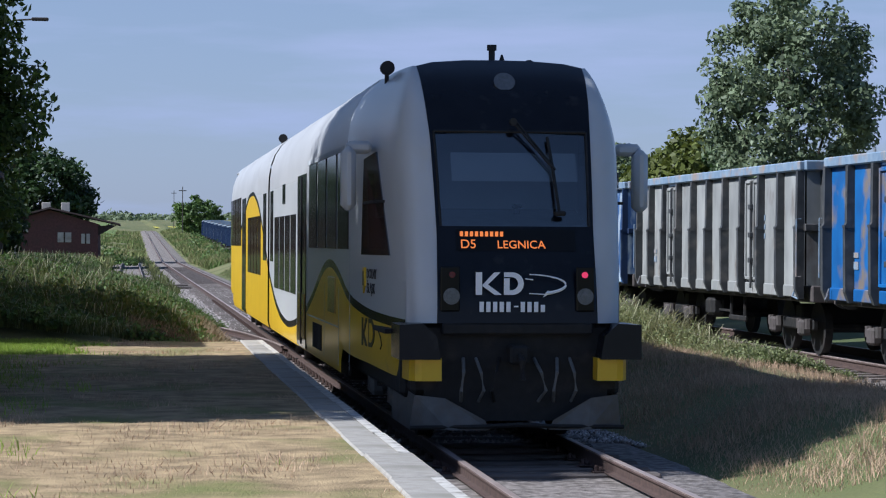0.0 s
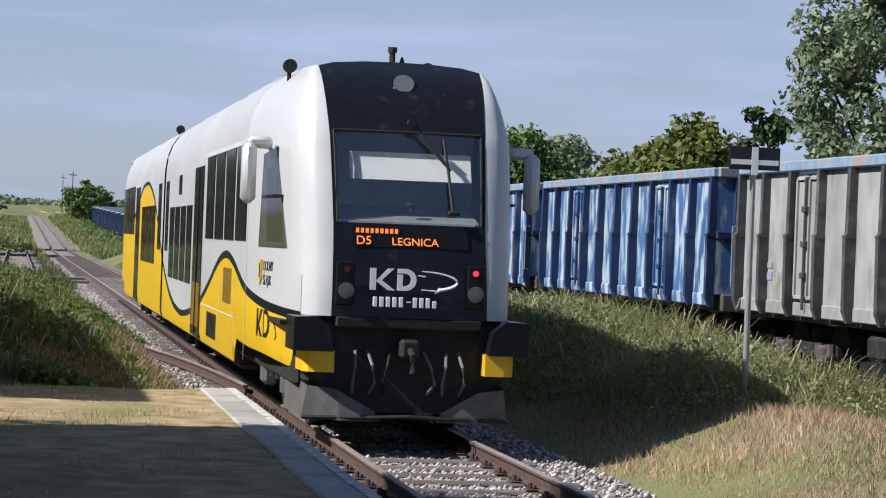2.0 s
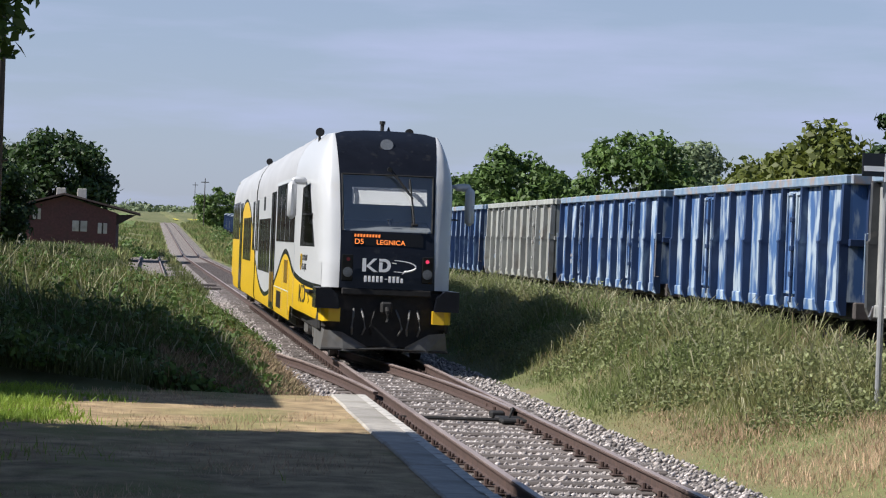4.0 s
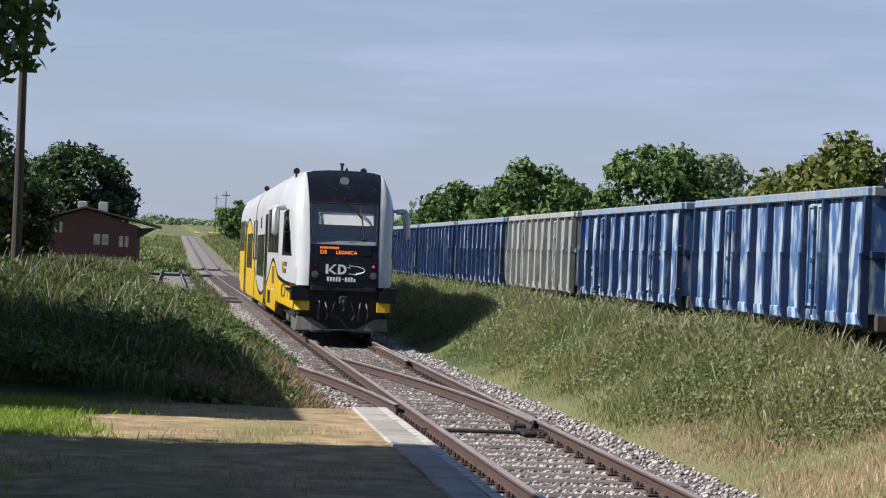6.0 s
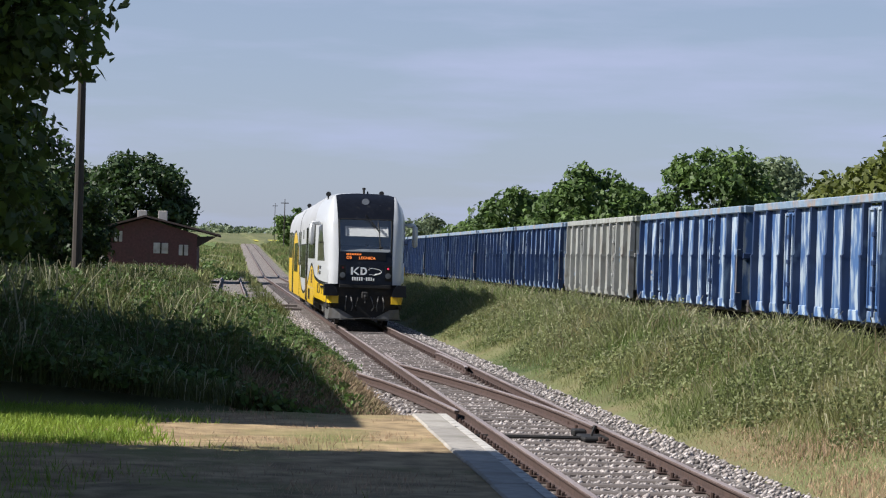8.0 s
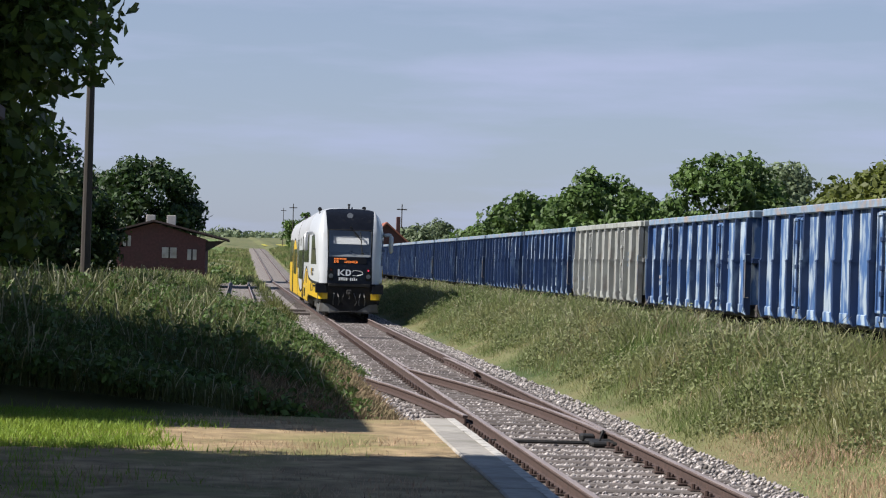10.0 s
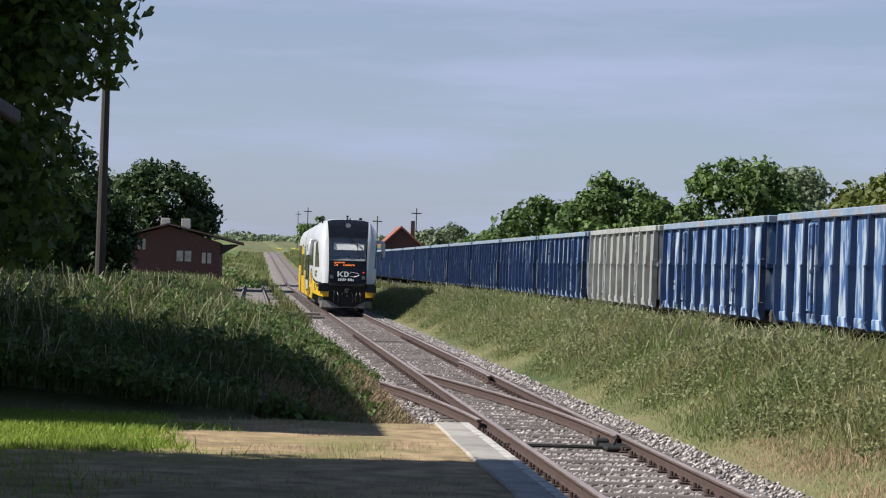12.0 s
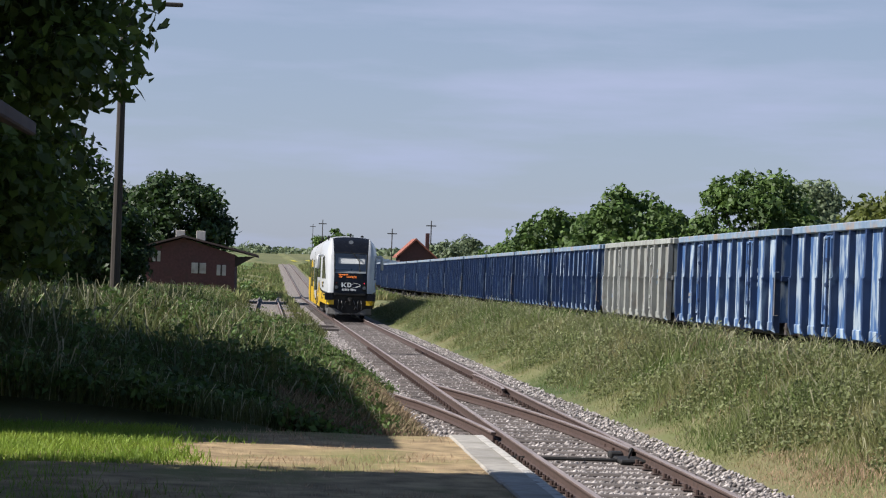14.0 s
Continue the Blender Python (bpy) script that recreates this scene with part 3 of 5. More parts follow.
def build_wagon(paint, rim_paint, rib_paint, label):
    """An open high-sided wagon, 14 m over buffers, with its middle at the origin and rail tops at 0."""
    w = thing("freight_wagon", label, "freight wagon", "wagons in the siding")
    half, end, z0, z1 = 1.43, 6.30, 1.20, 3.22
    part("solebar", Shape().box(-half + 0.12, half - 0.12, -end - 0.12, end + 0.12, 0.92, z0, 0.02), M_WSOLE, w, "rusty brown steel solebar")
    for s in (-1, 1):
        # side wall of ten bays; door pairs in the third and eighth
        n, bay = 10, 2 * end / 10
        for k in range(n):
            y0 = -end + k * bay
            door = k in (2, 7)
            x = s * half
            if door:
                for d in (0, 1):
                    a, b = y0 + 0.10 + d * (bay / 2 - 0.05), y0 + bay / 2 - 0.02 + d * (bay / 2 - 0.08)
                    p = Shape().box(x - s * 0.05, x, a, b, z0 + 0.02, z1 - 0.16, 0.01)
                    leaf = part("door", p, paint, w)
                    fr = Shape()
                    for q in (a + 0.03, b - 0.03):
                        fr.box(x, x + s * 0.035, q - 0.025, q + 0.025, z0 + 0.05, z1 - 0.2, 0.005)
                    fr.box(x, x + s * 0.035, a, b, z0 + 0.05, z0 + 0.10, 0.005).box(x, x + s * 0.035, a, b, z1 - 0.25, z1 - 0.2, 0.005)
                    part("door_frame", fr, paint, leaf)
                bar = Shape().tube([(x + s * 0.06, y0 + bay / 2, z0 - 0.1), (x + s * 0.06, y0 + bay / 2, z1 - 0.22)], 0.022, 6)
                for q in (0.35, 0.8, 1.3):
                    bar.box(x + s * 0.03, x + s * 0.10, y0 + bay / 2 - 0.07, y0 + bay / 2 + 0.07, z0 + q, z0 + q + 0.09, 0.01)
                part("lock_bar", bar, rib_paint, w, "dark door locking bar")
            else:
                part("side_panel", Shape().box(x - s * 0.05, x - s * 0.01, y0, y0 + bay, z0, z1 - 0.1), paint, w)
        for k in range(n + 1):
            y = -end + k * bay
            x = s * half
            y = min(max(y, -end + 0.06), end - 0.06)
            rib = Shape().prism([(x - s * 0.01, z0 - 0.22), (x + s * 0.07, z0 - 0.22), (x + s * 0.135, z0 - 0.05), (x + s * 0.145, z0 + 0.95), (x + s * 0.115, z0 + 1.02), (x + s * 0.105, z1 - 0.12), (x - s * 0.01, z1 - 0.12)], "y", y - 0.06, y + 0.06)
            post = part("stanchion", rib, rib_paint, w)
            part("joint_plate", Shape().box(x - s * 0.005, x + s * 0.152, y - 0.068, y + 0.068, z0 + 0.94, z0 + 0.98), rib_paint, post, "worn joint plate")
        flap = Shape().box(-0.025, 0.025, -bay / 2 + 0.09, bay / 2 - 0.09, -0.20, 0.0, 0.015).mesh("flap", paint)
        for k in range(n):
            ob = part("flap", flap, paint, w)
            ob.location = (s * (half - 0.005), -end + (k + 0.5) * bay, z0)
        part("top_rim", Shape().box(s * (half - 0.08), s * (half + 0.09), -end - 0.03, end + 0.03, z1 - 0.12, z1 + 0.04, 0.02), rim_paint, w)
    for s in (-1, 1):
        part("end_wall", Shape().box(-half + 0.02, half - 0.02, s * (end - 0.05), s * end, z0, z1 - 0.1), paint, w)
        ribs = Shape()
        for x in (-1.1, -0.4, 0.4, 1.1):
            ribs.box(x - 0.05, x + 0.05, s * end, s * (end + 0.10), z0 - 0.1, z1 - 0.1, 0.01)
        ribs.box(-half, half, s * end, s * (end + 0.1), z0 + 0.9, z0 + 1.02, 0.01)
        part("end_ribs", ribs, rib_paint, w)
        part("end_rim", Shape().box(-half, half, s * (end - 0.06), s * (end + 0.11), z1 - 0.12, z1 + 0.05, 0.02), rim_paint, w)
        for x in (-0.875, 0.875):
            part("buffer", Shape().disc((x, s * (end + 0.12), 1.06), (0, s, 0), 0.11, 0.42, 10).disc((x, s * (end + 0.54), 1.06), (0, s, 0), 0.235, 0.05, 14), M_UNDER, w)
        part("grab_rail", Shape().tube([(-half - 0.05, s * (end + 0.02), 2.3), (-half - 0.14, s * (end + 0.06), 2.3), (-half - 0.14, s * (end + 0.06), 1.35), (-half - 0.05, s * (end + 0.02), 1.35)], 0.013, 6), M_WRIM, w, "pale grab rail")
        part("grab_rail", Shape().tube([(-half - 0.06, s * (end - 0.22), 1.18), (-half - 0.12, s * (end - 0.22), 1.02), (-half - 0.06, s * (end - 0.10), 0.98)], 0.018, 6), M_WRIM, w, "pale coupling hook")
        # bogie
        yb = s * 4.2
        bogie = part("bogie", Shape().box(-1.02, -0.90, yb - 1.25, yb + 1.25, 0.42, 0.62, 0.03).box(0.90, 1.02, yb - 1.25, yb + 1.25, 0.42, 0.62, 0.03).box(-0.9, 0.9, yb - 0.2, yb + 0.2, 0.45, 0.85, 0.03), M_UNDER, w)
        for ya in (-0.9, 0.9):
            part("wheelset", Shape().disc((-0.82, yb + ya, 0.46), (1, 0, 0), 0.46, 0.13, 22).disc((0.69, yb + ya, 0.46), (1, 0, 0), 0.46, 0.13, 22).tube([(-0.8, yb + ya, 0.46), (0.8, yb + ya, 0.46)], 0.08, 8), M_UNDER, bogie)
            for x in (-1.06, 1.06):
                part("axle_box", Shape().box(x - 0.09, x + 0.09, yb + ya - 0.16, yb + ya + 0.16, 0.33, 0.60, 0.04).tube([(x, yb + ya + 0.26, 0.45), (x, yb + ya + 0.26, 0.62)], 0.07, 8).tube([(x, yb + ya - 0.26, 0.45), (x, yb + ya - 0.26, 0.62)], 0.07, 8), M_WSOLE, bogie)
    for x in (-1.15, 1.15):
        part("brake_gear", Shape().box(x - 0.03, x + 0.03, -1.6, -0.4, 0.45, 0.55, 0.02).tube([(x, -1.5, 0.5), (x, -1.5, 0.95)], 0.03, 6).tube([(x, -0.5, 0.5), (x, -0.5, 0.95)], 0.03, 6).box(x - 0.02, x + 0.02, -0.5, 0.5, 0.60, 0.64).box(x - 0.15, x + 0.1, 0.4, 1.0, 0.5, 0.85, 0.06), M_UNDER, w)
    bars = Shape()
    for row in range(3):
        for c in range(3 + row):
            bars.box(-half - 0.004, -half + 0.02, -3.9 - 0.0 + c * 0.13, -3.9 + 0.08 + c * 0.13, 2.30 - row * 0.16, 2.39 - row * 0.16)
    bars.box(-half - 0.004, -half + 0.02, 4.75, 5.1, 1.5, 1.62).box(-half - 0.004, -half + 0.02, 4.75, 5.0, 1.68, 1.76)
    tagged(part("marking", bars, M_WRIM, w, "worn pale lettering bars"), kind="stuff")
    return w


def build_wagons():
    blue = build_wagon(M_WBLUE, M_WRIM, M_WRIBB, "faded blue open freight wagon with streaky paint in the siding")
    grey = build_wagon(M_WGREY, M_WRIM, M_WRIB, "chalky grey open freight wagon standing in the siding")
    bright = build_wagon(M_WBRIGHT, M_WRIM, M_WRIB, "bright blue open freight wagon with rust patches in the siding")
    pale = build_wagon(M_WPALE, M_WPALE, M_WGREY, "pale grey open freight wagon between blue ones in the siding")
    used = {}
    for k in range(-2, 24):
        y = WGAP + WLEN * (k - 0.5)
        kind = {-2: bright, -1: bright, 0: grey, 3: pale}.get(k, blue)
        m = pose(XW, y, WZ + float(far_rise(y)), 0, 0, 180 if k % 2 and kind is blue else 0)
        if kind in used:
            copy_thing(kind, m)
        else:
            used[kind] = True
            kind.matrix_basis = m


build_wagons()


# ---- diesel railcar ----
TLEN, TGAP = 39.6, 19.6
nose_y = smooth_curve([0.3, 1.2, 1.6, 2.2, 2.7, 3.2, 3.6, 3.85, 4.0, 4.1], [0.0, 0.0, 0.04, 0.20, 0.36, 0.56, 0.82, 1.08, 1.35, 1.6])
wave = smooth_curve([0, 1.2, 2.4, 3.6, 4.8, 6.0, 7.2, 8.8, 10.5, 12.5, 14.2, 16.0, 17.6, 19.6, 21.2, 23, 25, 27, 29, 31, 34, 40],
                    [1.30, 1.32, 1.38, 1.52, 1.78, 1.92, 1.80, 1.42, 1.10, 0.90, 0.82, 0.90, 1.12, 1.62, 2.25, 2.85, 3.14, 3.10, 2.75, 2.35, 2.5, 2.9])
SECTION = [(1.42, 3.02), (1.405, 3.22), (1.36, 3.42), (1.28, 3.60), (1.17, 3.76), (1.04, 3.89), (0.90, 3.99), (0.72, 4.04), (0.36, 4.07), (0.0, 4.075)]


ROOF_SECTION = [(1.42, 3.02), (1.412, 3.26), (1.38, 3.48), (1.31, 3.68), (1.20, 3.85), (1.06, 3.98), (0.90, 4.06), (0.72, 4.11), (0.36, 4.14), (0.0, 4.145)]


def side_x(y):
    """Half width of the body at a distance from the nose (either end)."""
    d = min(y, TLEN - y)
    return float(np.interp(d, [0.0, 0.35, 1.0, 2.0, 3.2, 3.8], [1.08, 1.12, 1.20, 1.31, 1.405, 1.42]))


def skirt(y):
    d = min(y, TLEN - y)
    return float(np.interp(d, [0.0, 1.0, 2.2, 4.7, 4.72, 40], [0.70, 0.70, 0.76, 0.82, 0.52, 0.52]))


def mask_x(z):
    return float(np.interp(z, [1.28, 2.2, 3.2, 4.0], [0.83, 0.815, 0.845, 0.90]))


def body_columns(y0, y1):
    out = [y for y in np.arange(y0, y1, 0.35)] + [y1]
    if y0 < 4.71 < y1:
        out = sorted(out + [3.795, 3.805, 4.71, 4.725])
    return out


def word(name, text, size, material, parent, m, extrude=0.003, label=""):
    cu = bpy.data.curves.new(name, "FONT")
    cu.body, cu.size, cu.extrude = text, size, extrude
    tmp = new(name, cu)
    bpy.context.view_layer.update()
    me = bpy.data.meshes.new_from_object(tmp.evaluated_get(bpy.context.evaluated_depsgraph_get()))
    bpy.data.objects.remove(tmp)
    me.materials.clear()
    me.materials.append(material)
    ob = new(name, me)
    ob.parent = parent
    ob.matrix_basis = m
    return tagged(ob, label)


def build_train():
    t = thing("railcar", "two-car white and yellow diesel railcar with black front", "train")

    # side walls in bands: yellow below the wave, black stripe, white above
    for s in (-1, 1):
        for y0, y1 in ((0.32, TGAP - 0.25), (TGAP + 0.25, TLEN - 0.32)):
            cols = body_columns(y0, y1)
            low, line, top = Shape(), Shape(), Shape()
            rl, rs, rt = [], [], []
            for y in cols:
                x = s * side_x(y)
                b = wave(y)
                th = 0.10 if b < 2.9 else 0.08
                zb = min(skirt(y), b - th - 0.05)
                if y < 0.36:
                    zb = 0.93
                xs = s * (side_x(y) - 0.03)
                rl.append([(xs, y, zb), (x, y, zb + 0.12), (x, y, max(b - th, zb + 0.13))])
                rs.append([(x + s * 0.002, y, max(b - th, zb + 0.13)), (x + s * 0.002, y, b)])
                top_z = 1.70 if y < 3.8 and b < 1.69 else 3.02
                rt.append([(x, y, b), (x, y, (b + top_z) / 2), (x, y, max(top_z, b + 0.01))])
            part("lower_side", low.grid(rl), M_YELLOW, t, "yellow lower body side", smooth=True)
            part("stripe", line.grid(rs), M_BLACKP, t, "black wavy stripe")
            part("upper_side", top.grid(rt), M_WHITE, t, "white upper body side", smooth=True)

    # roofs, with the cab ends drawn in to the raked nose
    def roof(y0, y1):
        both = ROOF_SECTION + [(-x, z) for x, z in ROOF_SECTION[::-1][1:]]
        part("roof", Shape().grid([[(x, y, z) for x, z in both] for y in np.linspace(y0, y1, 6)]), M_ROOF, t, "light grey roof", smooth=True)

    # above the windows the cab narrows towards the nose and swells to the full roof behind
    rise = smooth_curve([1.0, 3.02, 3.22, 3.42, 3.60, 3.76, 3.89, 3.99, 4.2], [0.0, 0.0, 0.04, 0.06, 0.08, 0.09, 0.09, 0.07, 0.07])
    sec_z, sec_x = [1.0, 3.02] + [p[1] for p in SECTION[1:7]], [1.42, 1.42] + [p[0] for p in ROOF_SECTION[1:7]]
    taper_z, taper = [1.0, 3.02, 3.2, 3.4, 3.6, 3.8, 3.99], [1.0, 1.0, 0.985, 0.95, 0.90, 0.84, 0.775]

    def cab_x(y, z):
        back = max(0.0, min(1.0, (y - 1.0) / 2.8))
        k = float(np.interp(z, taper_z, taper)) * (1 - back) + float(np.interp(z, sec_z, sec_x)) / 1.42 * back
        return side_x(max(y, 0.3)) * k

    for s in (-1, 1):
        rows = []
        for z in list(np.linspace(1.70, 3.02, 9)) + list(np.linspace(3.1, 3.99, 12)):
            y, xi = nose_y(z), mask_x(z)
            back = 0.27 * (1 - max(0.0, min(1.0, (z - 3.1) / 0.89)) ** 1.5) + 0.01
            yb = max(y + back, 0.33) if z < 2.2 else y + back
            xo = max(cab_x(yb, z), xi + 0.003)
            row = [(s * xi, y + 0.006, z), (s * (xi + (xo - xi) * 0.40), y + 0.025 * min(1, back * 4), z), (s * (xi + (xo - xi) * 0.80), y + (yb - y) * 0.42, z), (s * xo, yb, z)]
            for q in np.linspace(0, 1, 9)[1:]:
                yy = yb + (3.8 - yb) * q
                row.append((s * max(cab_x(yy, z), xi if z > 3.9 else 0), yy, z + rise(z) * q))
            rows.append(row)
        part("cab_side", Shape().grid(rows, lambda a, b: min(a[1], b[1]) > 1.22 and max(a[1], b[1]) < 2.5 and a[2] > 1.99 and b[2] < 3.01 and abs(a[0]) > 0.9 and min(a[1], b[1]) > 1.05 + 0.62 * (b[2] - 1.96)), M_WHITE, t, "glossy white cab side and pillar", smooth=True)
    rows = []
    for q in np.linspace(0, 1, 8):
        row = []
        for x, z in SECTION[6:] + [(-x, z) for x, z in SECTION[6:][::-1][1:]]:
            front = nose_y(z) - 0.02 * (1 - (x / 0.9) ** 2)
            row.append((x, front + (3.8 - front) * q, z + 0.07 * q))
        rows.append(row)
    part("cab_roof", Shape().grid(rows), M_WHITE, t, "white cab roof", smooth=True)
    roof(3.8, TGAP - 0.25)
    roof(TGAP + 0.25, TLEN - 3.8)
    # far cab, mirrored
    far = Shape()
    for s in (1,):
        rows = []
        both = ROOF_SECTION + [(-x, z) for x, z in ROOF_SECTION[::-1][1:]]
        for q in np.linspace(0, 1, 8):
            rows.append([(x * (1 - 0.2 * q * (z < 3.8)), TLEN - 3.8 + q * (3.5 - nose_y(z)), z) for x, z in both])
        far.grid(rows)
    part("cab_roof", far, M_WHITE, t, "white cab roof", smooth=True)
    part("rear_front", Shape().grid([[(x * 0.8, TLEN - 0.3 - nose_y(z), z) for x in (-1.3, 0, 1.3)] for z in (0.6, 1.3, 2.2, 3.2, 3.8, 4.0)]), M_BLACKP, t, "black far end mask")

    # white pillar feet below the cab sides
    for s in (-1, 1):
        rows = []
        for z in np.linspace(1.28, 1.71, 5):
            xi, y, xo = mask_x(z), nose_y(z), side_x(0.33)
            rows.append([(s * xi, y + 0.006, z), (s * (xi + (xo - xi) * 0.4), y + 0.025, z), (s * (xi + (xo - xi) * 0.8), y + (0.33 - y) * 0.42, z), (s * xo, 0.34, z)])
        part("pillar", Shape().grid(rows), M_WHITE, t, "glossy white corner pillar", smooth=True)

    # black mask with the windscreen opening
    def mask_rows(za, zb, n, xa=-1.0, xb=1.0, m=9):
        return [[((xa + (xb - xa) * k / (m - 1)) * mask_x(z), nose_y(z) - 0.02 * (1 - (xa + (xb - xa) * k / (m - 1)) ** 2), z) for k in range(m)] for z in np.linspace(za, zb, n)]

    def crown(x):
        return float(np.interp(abs(x), [p[0] for p in SECTION[6:][::-1]], [p[1] for p in SECTION[6:][::-1]]))

    upper = []
    for k in range(11):
        row = []
        for u in np.linspace(-1, 1, 11):
            x = u * mask_x(3.26 + 0.73 * k / 10)
            z = 3.26 + (crown(x) - 3.26) * k / 10
            row.append((x, nose_y(z) - 0.02 * (1 - u * u), z))
        upper.append(row)
    mask = Shape().grid(mask_rows(1.28, 2.27, 8)).grid(upper).grid(mask_rows(2.27, 3.26, 8, -1, -0.945, 2)).grid(mask_rows(2.27, 3.26, 8, 0.945, 1, 2))
    part("front_mask", mask, M_BLACKP, t, "glossy black front mask", smooth=True)
    pane = part("windscreen", Shape().grid([[(x, y + 0.012, z) for x, y, z in r] for r in mask_rows(2.27, 3.26, 8, -0.945, 0.945)]), M_GLASS, t, "large raked windscreen", smooth=True)
    pane.visible_shadow = False
    frame_ = Shape()
    for s in (-1, 1):
        frame_.tube([(s * 0.945 * mask_x(z), nose_y(z) - 0.004, z) for z in np.linspace(2.27, 3.26, 6)], 0.014, 6)
    frame_.tube([(x * mask_x(3.26), nose_y(3.26) - 0.012, 3.26) for x in np.linspace(-0.94, 0.94, 6)], 0.016, 6)
    part("windscreen_frame", frame_, M_RUBBER, t, "thin black windscreen surround")
    # cab seen through the windscreen
    part("cab_lining", Shape().box(-1.05, 1.05, 2.3, 2.34, 1.3, 3.6).box(-1.0, 1.0, 1.0, 2.3, 3.5, 3.54), M_LINING, t)
    part("dashboard", Shape().prism([(0.24, 2.25), (0.26, 2.29), (0.95, 2.46), (1.0, 2.25)], "x", -0.76, 0.76), M_DASH, t, "grey cab dashboard")
    part("sun_blind", Shape().prism([(0.50, 2.74), (0.53, 2.74), (0.66, 3.04), (0.63, 3.04)], "x", -0.62, 0.70), M_BLIND, t, "white sun blind half lowered")
    part("console_lamp", Shape().disc((0.05, 0.42, 2.40), (0, 0, 1), 0.03, 0.08, 8).box(0.0, 0.10, 0.38, 0.46, 2.46, 2.50, 0.01), M_RUBBER, t)
    wip = Shape().tube([(0.02, 0.52, 3.36), (0.36, 0.36, 2.94), (0.44, 0.33, 2.86)], 0.014, 6).tube([(0.06, 0.52, 3.36), (0.40, 0.36, 2.92)], 0.010, 6)
    wip.tube([(0.38, 0.50, 3.20), (0.415, 0.34, 2.85), (0.45, 0.16, 2.42)], 0.018, 6).disc((0.02, 0.47, 3.36), (0, 1, 0), 0.04, 0.08, 10).box(0.40, 0.52, 0.14, 0.19, 2.38, 2.43, 0.015)
    part("wiper", wip, M_RUBBER, t, "black twin-arm windscreen wiper")

    # destination display
    z = 2.13
    disp = part("destination_display", Shape().grid([[(x, nose_y(q) - 0.024, q) for x in (-0.62, 0.62)] for q in (2.02, 2.1, 2.24)]), M_DGLASS, t, "dark glass over the amber display")
    tilt = math.degrees(math.atan2(0.24, 0.6))
    word("line_code", "D5", 0.135, M_LED, disp, pose(-0.58, nose_y(2.05) - 0.034, 2.045, 90 - tilt, 0, 0), label="amber display characters")
    word("destination_word", "LEGNICA", 0.122, M_LED, disp, pose(-0.20, nose_y(2.05) - 0.034, 2.045, 90 - tilt, 0, 0), label="amber display characters")
    row = Shape()
    for k in range(9):
        row.box(-0.58 + k * 0.052, -0.58 + k * 0.052 + 0.032, nose_y(2.19) - 0.036, nose_y(2.19) - 0.028, 2.165, 2.215)
    part("display_dots", row, M_LED, disp, "small amber display marks")

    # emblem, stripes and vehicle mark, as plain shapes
    em = Shape()
    yk = -0.026
    em.box(-0.44, -0.375, yk, yk + 0.012, 1.57, 1.80)
    em.prism([(-0.372, 1.67), (-0.25, 1.80), (-0.185, 1.80), (-0.315, 1.675), (-0.17, 1.57), (-0.245, 1.57), (-0.372, 1.66)], "y", yk, yk + 0.012)
    ring = [(-0.15, 1.57), (-0.06, 1.57)] + [(-0.06 + 0.115 * math.sin(a), 1.685 - 0.115 * math.cos(a)) for a in np.linspace(0.2, math.pi - 0.2, 9)] + [(-0.06, 1.80), (-0.15, 1.80)]
    ring += [(-0.15, 1.752), (-0.075, 1.752)] + [(-0.065 + 0.062 * math.sin(a), 1.685 + 0.065 * math.cos(a)) for a in np.linspace(0.2, math.pi - 0.2, 7)] + [(-0.075, 1.618), (-0.092, 1.618), (-0.092, 1.74), (-0.15, 1.74)]
    em.prism(ring, "y", yk, yk + 0.012)
    part("emblem", em, M_MARK, t, "white front emblem")
    sw = Shape()
    arc = [(0.07 + 0.42 * math.sin(a) * 1.0, yk, 1.675 + 0.105 * math.cos(a)) for a in np.linspace(0.1, 2.6, 14)]
    sw.tube(arc, 0.006, 5, r_end=0.018).tube([(0.11, yk, 1.585), (0.30, yk, 1.575)], 0.006, 5).tube([(0.07, yk, 1.735), (0.15, yk, 1.725)], 0.007, 5)
    sw.prism([(0.25, 1.545), (0.36, 1.60), (0.30, 1.615)], "y", yk - 0.005, yk + 0.005)
    part("swoosh", sw, M_MARK, t, "white arrow swoosh")
    num = Shape()
    for k in range(10):
        x = -0.40 + k * 0.069 + (0.01 if k > 4 else 0)
        if k == 5:
            num.box(x, x + 0.045, -0.028, -0.014, 1.445, 1.46)
        else:
            num.box(x, x + 0.044, -0.028, -0.014, 1.395, 1.395 + (0.075 if k == 9 else 0.105), 0.004)
    tagged(part("vehicle_mark", num, M_MARK, t, "row of white bars"), kind="stuff")

    # lamps
    part("top_lamp", Shape().disc((0.0, nose_y(3.80) - 0.03, 3.80), (0, -0.8, 0.5), 0.115, 0.02, 24), M_LENS, t, "round unlit headlamp")
    for s in (-1, 1):
        housing = part("lamp_housing", Shape().box(s * 0.60, s * 0.80, -0.024, 0.01, 1.40, 1.86, 0.02), M_DGLASS, t)
        part("headlamp", Shape().disc((s * 0.69, -0.024, 1.555), (0, -1, 0), 0.085, 0.018, 20).disc((s * 0.69, -0.040, 1.555), (0, -1, 0), 0.05, 0.018, 16), M_LENS, housing, "unlit round headlamp")
        part("tail_lamp", Shape().disc((s * 0.685, -0.024, 1.775), (0, -1, 0), 0.032, 0.02, 16), M_RED if s > 0 else M_DRED, housing, "glowing red tail lamp" if s > 0 else "dim red tail lamp")

